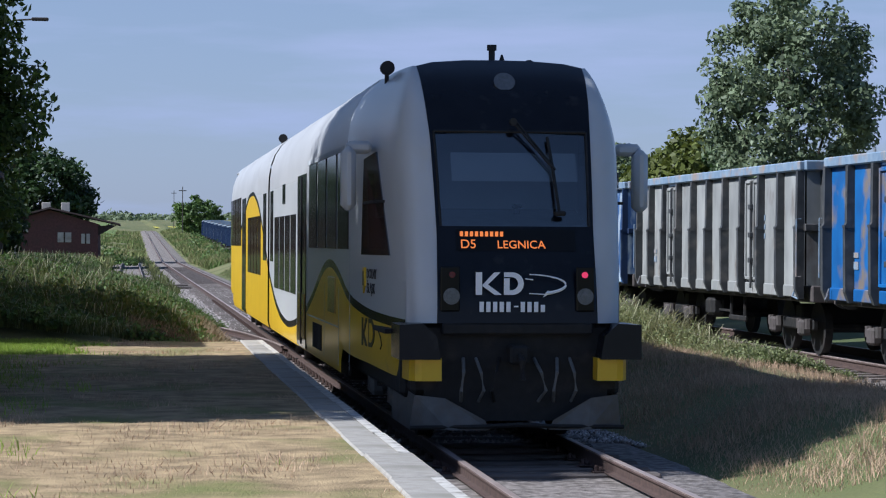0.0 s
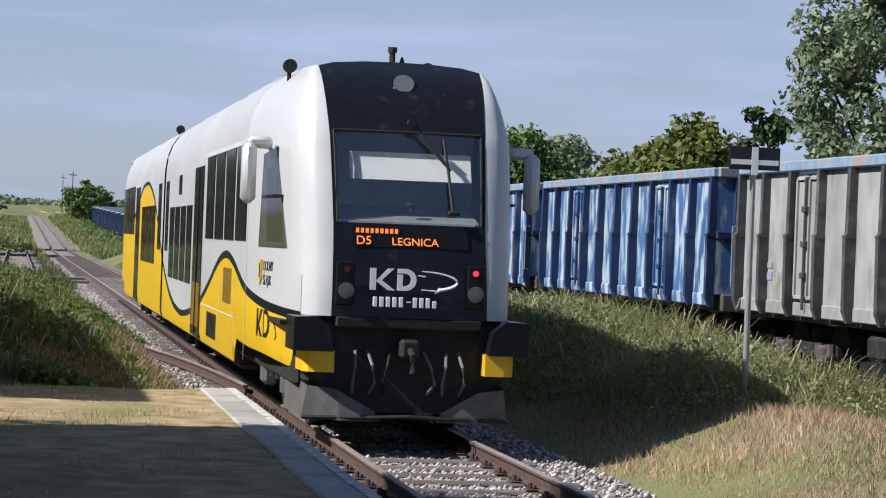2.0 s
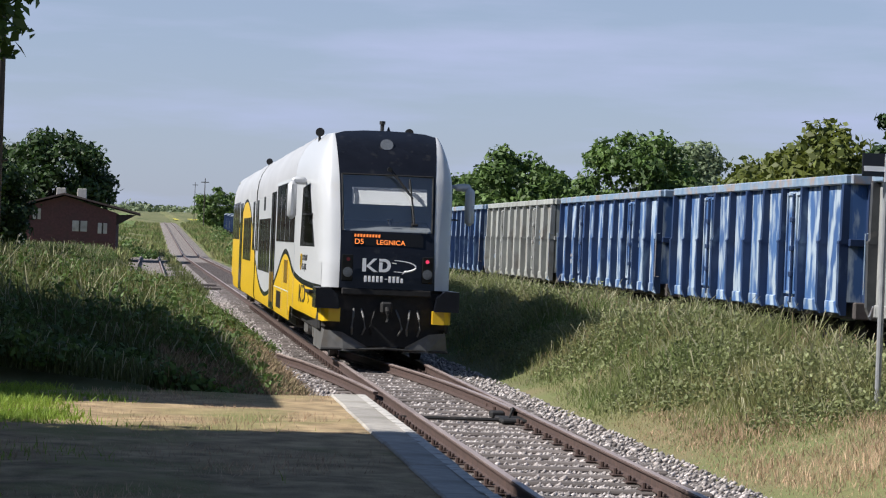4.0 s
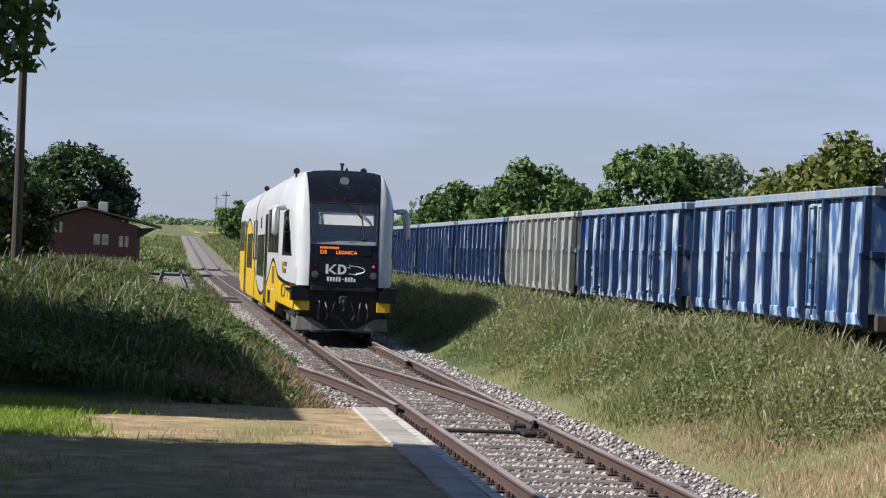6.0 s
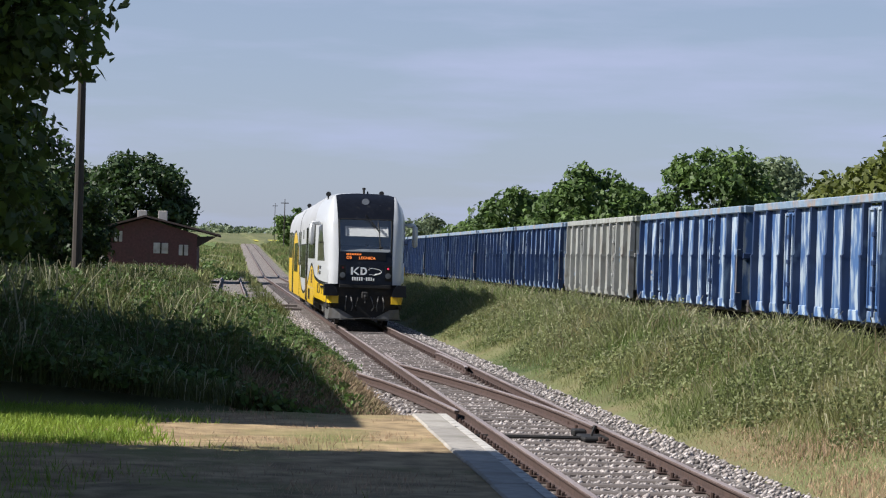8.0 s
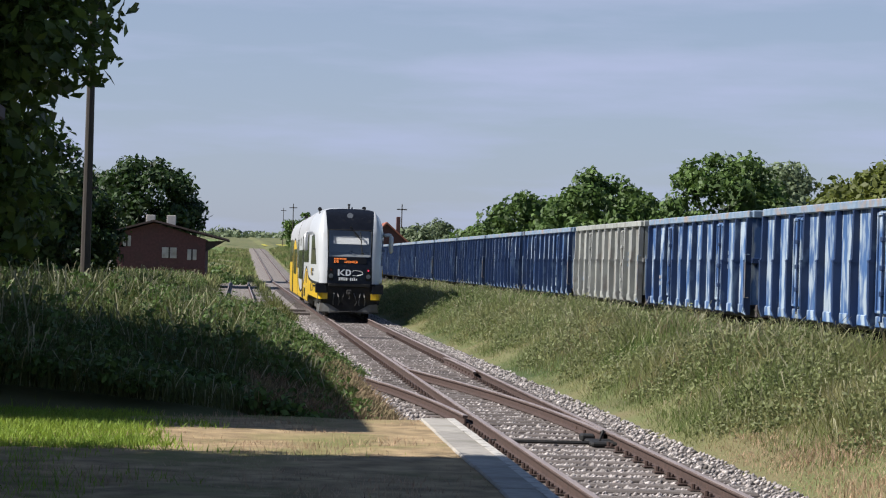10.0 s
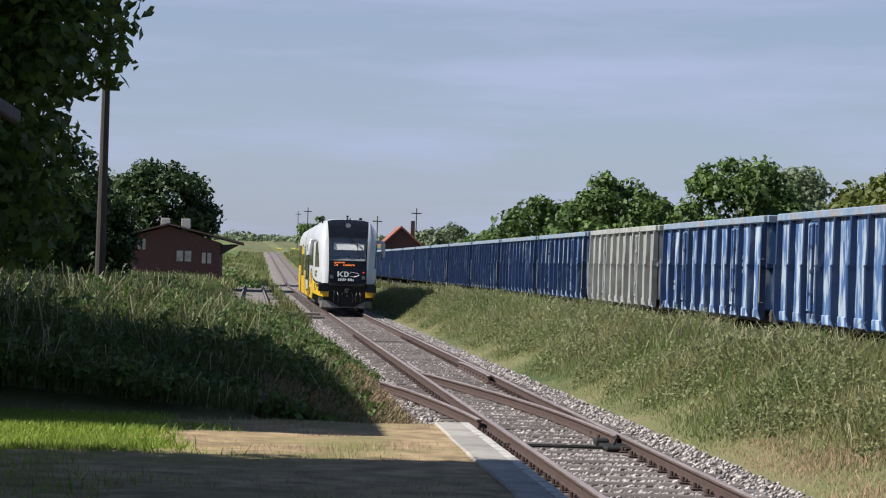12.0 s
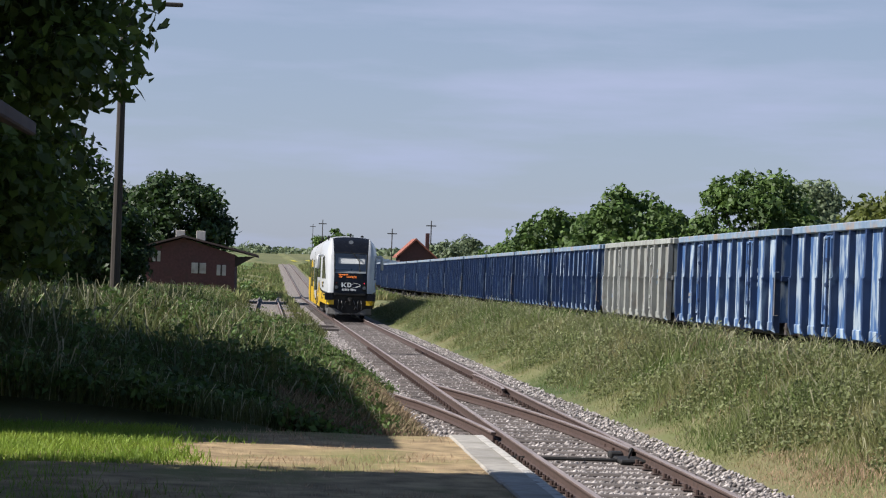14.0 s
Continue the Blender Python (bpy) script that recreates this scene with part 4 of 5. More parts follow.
    # roof fittings
    for x, y, up in ((-1.08, 2.6, -0.02), (0.62, 3.2, 0.06)):
        part("roof_horn", Shape().tube([(x, y, 3.8), (x, y, 4.02 + up)], 0.025, 6).disc((x, y - 0.1, 4.07 + up), (0, 1, 0), 0.080, 0.10, 14), M_RUBBER, t, "black round roof horn")
    part("roof_marker", Shape().tube([(-0.02, 1.75, 4.02), (-0.02, 1.75, 4.22)], 0.035, 8).disc((-0.02, 1.75, 4.2), (0, 0, 1), 0.055, 0.06, 10).tube([(0.1, 1.8, 4.04), (0.1, 1.8, 4.16)], 0.05, 8, r_end=0.01), M_RUBBER, t)
    part("roof_horn", Shape().tube([(-1.05, 21.5, 3.85), (-1.05, 21.5, 4.02)], 0.03, 6).disc((-1.05, 21.4, 4.07), (0, 1, 0), 0.085, 0.09, 12), M_RUBBER, t, "black round roof horn")
    for y0, y1 in ((5.0, 9.5), (10.6, 17.5), (22.0, 28.0), (30.0, 35.0)):
        part("roof_panel", Shape().prism([(-0.95, 3.98), (-0.9, 4.09), (0, 4.18), (0.9, 4.09), (0.95, 3.98)], "y", y0, y1), M_ROOF, t)

    # bellows between the cars
    bel = Shape()
    for k in range(5):
        y = TGAP - 0.24 + k * 0.1
        w = 1.34 if k % 2 else 1.38
        bel.prism([(-w, 0.75), (-w, 3.1), (-w + 0.12, 3.55), (-0.9, 3.93), (0, 4.02), (0.9, 3.93), (w - 0.12, 3.55), (w, 3.1), (w, 0.75)], "y", y, y + 0.09)
    part("bellows", bel, M_UNDER, t, "dark folded gangway bellows")

    # side windows, doors
    def window(name, y0, y1, z0, z1, s, material, lean=0.0):
        x0, x1 = side_x(y0), side_x(y1)
        sh = Shape()
        o = 0.012
        sh.add([(s * (x0 + o), y0, z0), (s * (x1 + o), y1, z0), (s * (x1 + o), y1, z1), (s * (x0 + o), y0 + lean, z1), (s * (x0 - 0.01), y0 - 0.01, z0 - 0.01), (s * (x1 - 0.01), y1 + 0.01, z0 - 0.01), (s * (x1 - 0.01), y1 + 0.01, z1 + 0.01), (s * (x0 - 0.01), y0 + lean - 0.01, z1 + 0.01)],
               [(0, 1, 2, 3), (0, 4, 5, 1), (1, 5, 6, 2), (2, 6, 7, 3), (3, 7, 4, 0)])
        return part(name, sh, material, t)

    for s in (-1, 1):
        cab = Shape()
        o = 0.012
        q = [(1.02, 1.96), (2.55, 1.96), (2.40, 3.02), (1.70, 3.08)]
        cab.add([(s * (side_x(y) + o), y, z) for y, z in q] + [(s * (side_x(y) - 0.01), y, z) for y, z in q], [(0, 1, 2, 3), (0, 4, 5, 1), (1, 5, 6, 2), (2, 6, 7, 3), (3, 7, 4, 0)])
        side_pane = part("cab_window", cab, M_SIDEGLASS, t)
        side_pane.visible_shadow = False
        part("glazing_bar", Shape().box(s * (side_x(1.3) + 0.0), s * (side_x(2.4) + 0.016), 1.30, 2.48, 2.52, 2.55), M_RUBBER, side_pane)
        for k in range(4):
            window("side_window", 3.55 + k * 1.56, 3.55 + k * 1.56 + 1.30, 2.02, 3.17, s, M_DGLASS)
        part("window_band", Shape().box(s * 1.425, s * 1.429, 3.35, 9.85, 3.18, 3.24), M_INTER, t, "grey cant rail above the windows")
        door = window("door", 10.15, 11.85, 0.56, 3.08, s, M_DGLASS)
        part("door_leaf_edge", Shape().box(s * 1.43, s * 1.445, 10.96, 11.04, 0.6, 3.05), M_RUBBER, door)
        part("door_lower_panel", Shape().box(s * 1.43, s * 1.440, 10.3, 10.85, 0.7, 1.35, 0.004).box(s * 1.43, s * 1.440, 11.15, 11.7, 0.7, 1.35, 0.004), M_FILM, door)
        for k in range(4):
            window("side_window", 12.35 + k * 1.40, 12.35 + k * 1.40 + 1.12, 1.30, 2.52, s, M_DGLASS)
        window("vent_window", 14.9, 15.5, 2.72, 3.04, s, M_DGLASS)
        window("side_window", 18.2, 18.95, 1.75, 3.0, s, M_DGLASS)
        window("side_window", 20.4, 21.3, 1.75, 3.0, s, M_DGLASS)
        for k in range(4):
            window("side_window", 22.3 + k * 1.30, 22.3 + k * 1.30 + 1.05, 1.45, 2.60, s, M_BGLASS)
        window("door", 28.3, 29.9, 0.56, 3.05, s, M_DGLASS)
        for k in range(4):
            window("side_window", 30.6 + k * 1.45, 30.6 + k * 1.45 + 1.2, 2.0, 3.1, s, M_BGLASS)
        window("film_panel", 5.2, 6.3, 1.22, 1.66, s, M_FILM).name = "printed_panel"
        seams = Shape()
        for y in (3.40, 9.95, 12.05, 4.75, 6.9):
            seams.box(s * (side_x(y) + 0.001), s * (side_x(y) + 0.004), y - 0.008, y + 0.008, 0.62, 3.0 if y in (3.40, 9.95, 12.05) else 1.55)
        seams.box(s * 1.421, s * 1.424, 4.75, 9.9, 1.06, 1.075)
        part("panel_seam", seams, M_INTER, t)
        grille = Shape()
        for k in range(8):
            grille.box(s * 1.42, s * 1.43, 7.3 + k * 0.2, 7.3 + k * 0.2 + 0.09, 0.66, 1.0)
        part("grille", grille, M_UNDER, t, "dark louvre grille")
        # mirror
        mir = Shape().tube([(s * 1.33, 2.3, 3.14), (s * 1.52, 1.75, 3.17), (s * 1.60, 1.6, 3.10)], 0.035, 8).box(s * 1.34, s * 1.62, 1.60, 1.86, 3.06, 3.19, 0.04)
        mir.box(s * 1.52, s * 1.68, 1.48, 1.72, 2.44, 3.12, 0.06)
        part("mirror", mir, M_WHITE, t, "white rear-view mirror arm", smooth=True)
        # emblem on the cab side: yellow shield and region name
        side_yaw = -90 if s < 0 else 90
        y0 = 2.55 if s < 0 else 1.35
        x0 = side_x(2.0)
        slope = math.degrees(math.atan2(side_x(2.5) - side_x(1.4), 1.1))
        shield = Shape().prism([(2.50, 1.82), (2.50, 1.62), (2.39, 1.53), (2.28, 1.62), (2.28, 1.82)], "x", s * (side_x(2.4) - 0.02), s * (side_x(2.4) + 0.014))
        part("shield", shield, M_YELLOW, t, "small yellow coat-of-arms shield")
        part("shield_mark", Shape().box(s * (side_x(2.4) + 0.012), s * (side_x(2.4) + 0.018), 2.34, 2.44, 1.62, 1.78), M_INK, t)
        if s < 0:
            word("region_word", "DOLNY", 0.155, M_INK, t, pose(-side_x(2.2) - 0.006, 2.22, 1.70, 90, 0, -90 + slope))
            word("region_word", "\u015aL\u0104SK", 0.155, M_INK, t, pose(-side_x(2.2) - 0.006, 2.22, 1.54, 90, 0, -90 + slope))
        # black emblem on the yellow
        def plate(outline, o):
            n = len(outline)
            return Shape().add([(s * (side_x(y) + o), y, z) for y, z in outline] + [(s * (side_x(y) - 0.02), y, z) for y, z in outline],
                               [tuple(range(n))] + [(i, (i + 1) % n, n + (i + 1) % n, n + i) for i in range(n)])
        f = 1 if s < 0 else -1
        mid = 2.0

        def m(q):
            return [(mid + f * (y - mid), z) for y, z in q]
        part("side_emblem", plate(m([(2.52, 0.95), (2.52, 1.26), (2.44, 1.26), (2.44, 0.95)]), 0.006), M_INK, t, "black emblem on yellow")
        part("side_emblem", plate(m([(2.43, 1.09), (2.28, 1.26), (2.18, 1.26), (2.37, 1.08), (2.17, 0.95), (2.28, 0.95), (2.43, 1.05)]), 0.006), M_INK, t)
        d = part("side_emblem", plate(m([(2.10, 0.95), (2.10, 1.26), (1.92, 1.26), (1.80, 1.19), (1.77, 1.10), (1.80, 1.02), (1.92, 0.95)]), 0.006), M_INK, t)
        part("emblem_hole", plate(m([(2.02, 1.00), (2.02, 1.21), (1.93, 1.21), (1.86, 1.16), (1.85, 1.10), (1.86, 1.05), (1.93, 1.00)]), 0.010), M_YELLOW, d)
        part("side_swoosh", Shape().tube([(s * (side_x(y) + 0.004), y, z) for y, z in m([(1.70, 1.17), (1.58, 1.15), (1.46, 1.08), (1.40, 1.00), (1.46, 0.95)])], 0.008, 5), M_INK, t)

    # lower front
    part("lower_front", Shape().box(-1.08, 1.08, 0.10, 0.5, 0.55, 1.28, 0.05).box(-0.78, 0.78, -0.01, 0.3, 1.16, 1.285, 0.02), M_UNDER, t, "black lower front panel")
    for s in (-1, 1):
        buf = Shape().prism([(s * 0.82, 0.92), (s * 1.24, 0.92), (s * 1.24, 1.27), (s * 1.0, 1.285), (s * 0.86, 1.16)], "y", -0.22, 0.55)
        part("buffer_cover", buf, M_BLACKP, t, "black buffer cover")
        yel = Shape().prism([(s * 0.80, -0.14), (s * 0.80, 0.35), (s * 1.05, 0.62), (s * 1.135, 0.45), (s * 1.12, -0.02), (s * 1.07, -0.12), (s * 1.0, -0.15)], "z", 0.70, 0.93)
        part("bumper_corner", yel, M_YELLOW, t, "yellow bumper corner")
        pl = Shape().add([(s * 1.05, 0.05, 0.55), (s * 0.35, -0.12, 0.30), (s * 0.30, -0.12, 0.20), (s * 1.10, 0.10, 0.20), (s * 1.12, 1.4, 0.62), (s * 1.14, 1.4, 0.22), (s * 0.75, -0.05, 0.52), (s * 0.72, -0.10, 0.20)],
                         [(0, 6, 7, 3), (6, 1, 2, 7), (0, 3, 5, 4)])
        part("snow_plough", pl, M_PLOUGH, t, "grey painted snow plough blade")
        for x, a in ((0.18, 0.05), (0.42, -0.03), (0.55, 0.02)):
            part("hose", Shape().tube([(s * x, 0.08, 0.92), (s * (x + a), -0.10, 0.78), (s * (x + a * 2), -0.08, 0.60), (s * (x + a), 0.1, 0.48)], 0.018, 6), M_HOSE if s > 0 or x > 0.2 else M_RUBBER, t)
    part("coupler", Shape().box(-0.10, 0.10, -0.15, 0.3, 0.86, 1.06, 0.03).tube([(0, -0.15, 0.95), (0, -0.30, 0.90), (0, -0.32, 0.72)], 0.035, 8), M_UNDER, t)
    part("plough_edge", Shape().tube([(-1.1, 0.0, 0.22), (-0.35, -0.14, 0.24), (0, -0.18, 0.26), (0.35, -0.14, 0.24), (1.1, 0.0, 0.22)], 0.025, 6).box(-0.95, 0.95, 0.1, 0.2, 0.28, 0.6), M_UNDER, t)
    part("underframe", Shape().box(-1.15, 1.15, 0.45, TGAP - 0.6, 0.50, 1.2, 0.05).box(-1.15, 1.15, TGAP + 0.6, TLEN - 0.4, 0.50, 1.2, 0.05).box(-1.1, 1.1, 7.0, 15.5, 0.30, 0.6, 0.05).box(-1.1, 1.1, 23.5, 32.0, 0.30, 0.6, 0.05), M_UNDER, t)
    part("floor_pan", Shape().box(-1.3, 1.3, 0.6, TGAP - 0.4, 1.15, 1.2).box(-1.3, 1.3, TGAP + 0.4, TLEN - 0.6, 1.15, 1.2), M_UNDER, t)

    # bogies; the wheels turn
    wheels = []
    for yb in (2.95, TGAP, TLEN - 2.95):
        bg = part("bogie", Shape().box(-1.02, -0.88, yb - 1.5, yb + 1.5, 0.48, 0.66, 0.04).box(0.88, 1.02, yb - 1.5, yb + 1.5, 0.48, 0.66, 0.04).box(-0.9, 0.9, yb - 0.25, yb + 0.25, 0.40, 0.7, 0.04)
                  .tube([(-1.0, yb - 0.3, 0.45), (-1.0, yb - 0.3, 0.85)], 0.11, 10).tube([(-1.0, yb + 0.3, 0.45), (-1.0, yb + 0.3, 0.85)], 0.11, 10), M_UNDER, t)
        for ya in (-1.1, 1.1):
            for s in (-1, 1):
                part("axle_box", Shape().box(s * 0.92, s * 1.12, yb + ya - 0.18, yb + ya + 0.18, 0.30, 0.62, 0.05), M_PLOUGH, bg, "dusty grey axle box")
            ws = Shape()
            for s in (-1, 1):
                ws.disc((s * 0.69, 0, 0), (s, 0, 0), 0.42, 0.13, 26).disc((s * 0.67, 0, 0), (s, 0, 0), 0.45, 0.03, 26)
                for a in range(3):
                    ws.box(s * 0.82, s * 0.835, 0.22 * math.cos(a * 2.1) - 0.03, 0.22 * math.cos(a * 2.1) + 0.03, 0.22 * math.sin(a * 2.1) - 0.03, 0.22 * math.sin(a * 2.1) + 0.03)
            ws.tube([(-0.7, 0, 0), (0.7, 0, 0)], 0.08, 10)
            wheel = part("wheelset", ws, M_UNDER, t)
            wheel.location = (0, yb + ya, 0.42)
            wheels.append((wheel, yb + ya))
    return t, wheels


train, train_wheels = build_train()


# ---- trees ----
def leaves(centres, radii, per, size, seed, flat=0.75):
    """Leaf quads scattered round clump centres: vertices and faces."""
    rng = np.random.default_rng(seed)
    c = np.repeat(np.asarray(centres), per, 0)
    r = np.repeat(np.asarray(radii), per)[:, None]
    d = rng.normal(size=c.shape)
    d /= np.linalg.norm(d, axis=1)[:, None]
    p = c + d * r * (rng.random((len(c), 1)) ** 0.45) * np.array([1, 1, flat])
    n = d * 0.7 + rng.normal(size=c.shape) * 0.6 + np.array([0, 0, 0.35])
    n /= np.linalg.norm(n, axis=1)[:, None]
    a = np.cross(n, rng.normal(size=c.shape))
    a /= np.linalg.norm(a, axis=1)[:, None]
    b = np.cross(n, a)
    s = size * rng.uniform(0.6, 1.3, (len(c), 1))
    v = np.stack([p - a * s, p + b * s * 0.55 + n * s * 0.15, p + a * s, p - b * s * 0.55 + n * s * 0.15], 1).reshape(-1, 3)
    return v, np.arange(len(v)).reshape(-1, 4)


def build_tree(name, label, at, height, radius, base, material, seed, clumps=60, per=90, leaf=0.10, clump=0.9, lean=(0, 0), squash=1.0, group="", full=False, boughs=(), fill=()):
    """A tree: tapered trunk, limbs to the clumps, and a ragged crown between base and height."""
    rnd = random.Random(seed)
    t = thing(name, label, "tree", group, at=at)
    mid = (base + height) / 2
    top = Vector((lean[0], lean[1], base + (height - base) * 0.7))
    trunk = Shape().tube([(0, 0, -0.3), (lean[0] * 0.1, lean[1] * 0.1, base * 0.5), (lean[0] * 0.4, lean[1] * 0.4, base), tuple(top)], max(0.12, height * 0.022), 9, r_end=0.05)
    cs, rs = [], []
    lobes = [(rnd.uniform(0, 6.28), rnd.uniform(-0.5, 0.8), rnd.uniform(0.8, 1.15)) for _ in range(7)]
    for k in range(clumps):
        while True:
            q = Vector((rnd.uniform(-1, 1), rnd.uniform(-1, 1), rnd.uniform(-1, 1)))
            if 0.15 < q.length < 1:
                break
        q = q.normalized() * (q.length ** 0.4)
        a = math.atan2(q.y, q.x)
        f = 0.82 + 0.2 * max(math.cos(a - l[0]) * 0.6 + q.z * l[1] for l in lobes)
        c = Vector((q.x * radius * f, q.y * radius * f * squash, q.z * (height - base) / 2 * f))
        if q.z < -0.2 and not full:
            c.x *= 0.85
            c.y *= 0.85
        c += Vector((lean[0] * 0.8, lean[1] * 0.8, mid))
        cs.append(tuple(c))
        rs.append(clump * rnd.uniform(0.6, 1.2))
    cs += list(boughs) + list(fill)
    rs += [0.45] * len(boughs) + [0.5] * len(fill)
    for c in cs[::max(1, clumps // 16)] + list(boughs):
        c = Vector(c)
        start = Vector((lean[0] * 0.4, lean[1] * 0.4, base * rnd.uniform(0.8, 1.3)))
        trunk.tube([start, start.lerp(c, 0.5) + Vector((0, 0, 0.3)), c], max(0.04, height * 0.007), 6, r_end=0.015)
    part("trunk", trunk, M_BARK, t, "rough brown trunk with limbs", smooth=True)
    v, f = leaves(cs, rs, per, leaf, seed)
    ob = new("crown", raw_mesh("crown", v, f, material))
    ob.parent = t
    return t


def gz(x, y):
    return float(land(x, y))


def build_trees():
    # big tree over the platform; two trees placed out of view shade platform and train
    rnd = random.Random(21)
    low = [(rnd.uniform(0.6, 3.35) - 0.25 * max(0.0, z - 4.6), rnd.uniform(-1.2, 1.6), z) for z in np.linspace(1.7, 6.4, 110)]
    build_tree("tree", "tall broad-leaved tree hanging over the platform", (-5.0, 16.5, PZ), 8.2, 3.4, 1.5, M_LEAFP, 11, 260, 300, 0.060, 0.75, lean=(0.2, 0.0), squash=1.3, full=True, fill=low,
               boughs=[(3.3, 0.2, 3.0), (3.6, -0.3, 3.1), (3.72, 0.3, 3.15), (3.78, 0.5, 3.5), (3.65, 0.0, 3.9), (3.4, 0.3, 3.6), (3.4, 0.0, 4.4), (3.3, 0.2, 4.9), (3.25, -0.2, 2.3), (3.3, 0.3, 1.95), (3.1, 0.1, 4.6)])
    build_tree("tree", "very tall dark leafy tree behind the platform", (-8.6, 11.2, PZ), 15.8, 6.0, 3.2, M_LEAF, 12, 300, 170, 0.17, 1.2, squash=0.78)
    build_tree("tree", "unseen dense leafy tree added to shade the platform", (-9.2, 17.6, PZ), 11.5, 3.7, 2.4, M_LEAF, 13, 170, 150, 0.155, 0.95, squash=0.62)
    for k, (x, y, h, r) in enumerate(((-7.0, 80, 6.0, 2.1), (-10.2, 84, 7.5, 2.6), (-8.6, 74, 4.6, 1.9), (-6.2, 92, 4.4, 1.6))):
        build_tree("tree", "dark shrubby tree behind the weedy bank", (x, y, gz(x, y)), h, r, 0.2, M_LEAF, 17 + k, 80, 130, 0.12, 0.7, group="shrubs behind the bank")
    # dark tree behind the brick building, and trees along the line
    build_tree("tree", "large dark rounded tree behind the brick building", (-9.2, 232, gz(-9.2, 232)), 11.4, 5.4, 0.5, M_LEAF, 31, 120, 120, 0.30, 1.5)
    build_tree("tree", "large dark rounded tree behind the brick building", (-16.5, 238, gz(-16.5, 238)), 10.5, 5.5, 0.5, M_LEAF, 32, 90, 110, 0.30, 1.5)
    # row added out of view, only to cast shade on the bank
    for k, (x, y) in enumerate(((-9.6, 44), (-9.5, 51), (-9.9, 58))):
        build_tree("tree", "unseen dark leafy tree in a row added to shade the bank", (x, y, gz(x, y)), 7.2, 2.6, 0.4, M_LEAF, 90 + k, 80, 150, 0.11, 0.9, group="trees behind the bank")
    build_tree("tree", "grey-green tree beside the far line", (12.4, 430, gz(12, 430)), 7.0, 4.5, 0.3, M_LEAFB, 35, 60, 70, 0.35, 1.3)
    build_tree("tree", "grey-green tree beside the far line", (26.5, 330, gz(26, 330)), 6.0, 4.5, 0.3, M_LEAFS, 36, 60, 70, 0.32, 1.2)
    # hedge of trees behind the wagons
    row = [(14.6, 118, 5.6, 2.6, M_LEAFB), (17.0, 112, 6.8, 2.7, M_LEAFB), (19.6, 116, 6.2, 2.3, M_LEAFB), (22.3, 108, 7.6, 3.1, M_LEAFB), (25.6, 112, 6.2, 2.6, M_LEAFS),
           (18.4, 135, 6.6, 3.0, M_LEAFB), (27.5, 118, 7.4, 2.0, M_LEAFS), (23.5, 86, 6.0, 2.5, M_LEAFY), (20.6, 72, 6.0, 2.4, M_LEAFY), (14.0, 135, 4.6, 2.4, M_LEAFB), (26.0, 100, 5.6, 2.5, M_LEAFB)]
    for k, (x, y, h, r, m) in enumerate(row):
        build_tree("tree", {M_LEAFB: "round green tree behind the wagons", M_LEAFS: "silvery green tree behind the wagons", M_LEAFY: "sunlit yellow-green tree behind the wagons"}[m],
                   (x, y, gz(x, y)), h * 0.95, r, -0.8, m, 40 + k, 120, 125, 0.165, 0.85, group="trees behind the wagons", full=True)
    build_tree("tree", "narrow dark conifer behind the wagons", (19.6, 61, gz(19.6, 61)), 6.2, 0.8, 0.5, M_LEAF, 60, 30, 120, 0.12, 0.5)
    build_tree("tree", "tall silvery poplar behind the wagons", (16.3, 42.2, gz(16.3, 42)), 8.7, 2.1, 1.5, M_LEAFS, 61, 150, 190, 0.085, 0.58)
    # far woods
    rng = np.random.default_rng(9)
    n = 260
    x = rng.uniform(-160, 320, n)
    y = rng.uniform(1700, 2400, n)
    z = land(x, y) + rng.uniform(-1, 4, n)
    v, f = leaves(np.stack([x, y, z], 1), rng.uniform(4, 9, n), 40, 2.2, 5, 0.5)
    far = new("far_woods", raw_mesh("far_woods", v, f, M_LEAFS))
    tagged(far, "blue-green woods on the far hill", "woods", kind="stuff")
    # hedges and bushes scattered along the line beyond the brick building
    n = 420
    side = rng.random(n) < 0.66
    y = 205 + rng.random(n) ** 1.3 * 420
    x = np.where(side, 0.8 - 22 * rng.random(n) ** 1.5, rng.uniform(6.8, 11.0, n)) + (y - 205) * np.where(side, -0.03, 0.012)
    r = (0.25 + 1.1 * rng.random(n) ** 2.2) * (1 + (y - 205) / 500)
    v, f = leaves(np.stack([x, y, land(x, y) + r * 0.35], 1), r, 46, 0.20, 15, 0.6)
    tagged(new("far_bushes", raw_mesh("far_bushes", v, f, M_LEAFB)), "scattered green bushes along the far line", "bushes", kind="stuff")


build_trees()


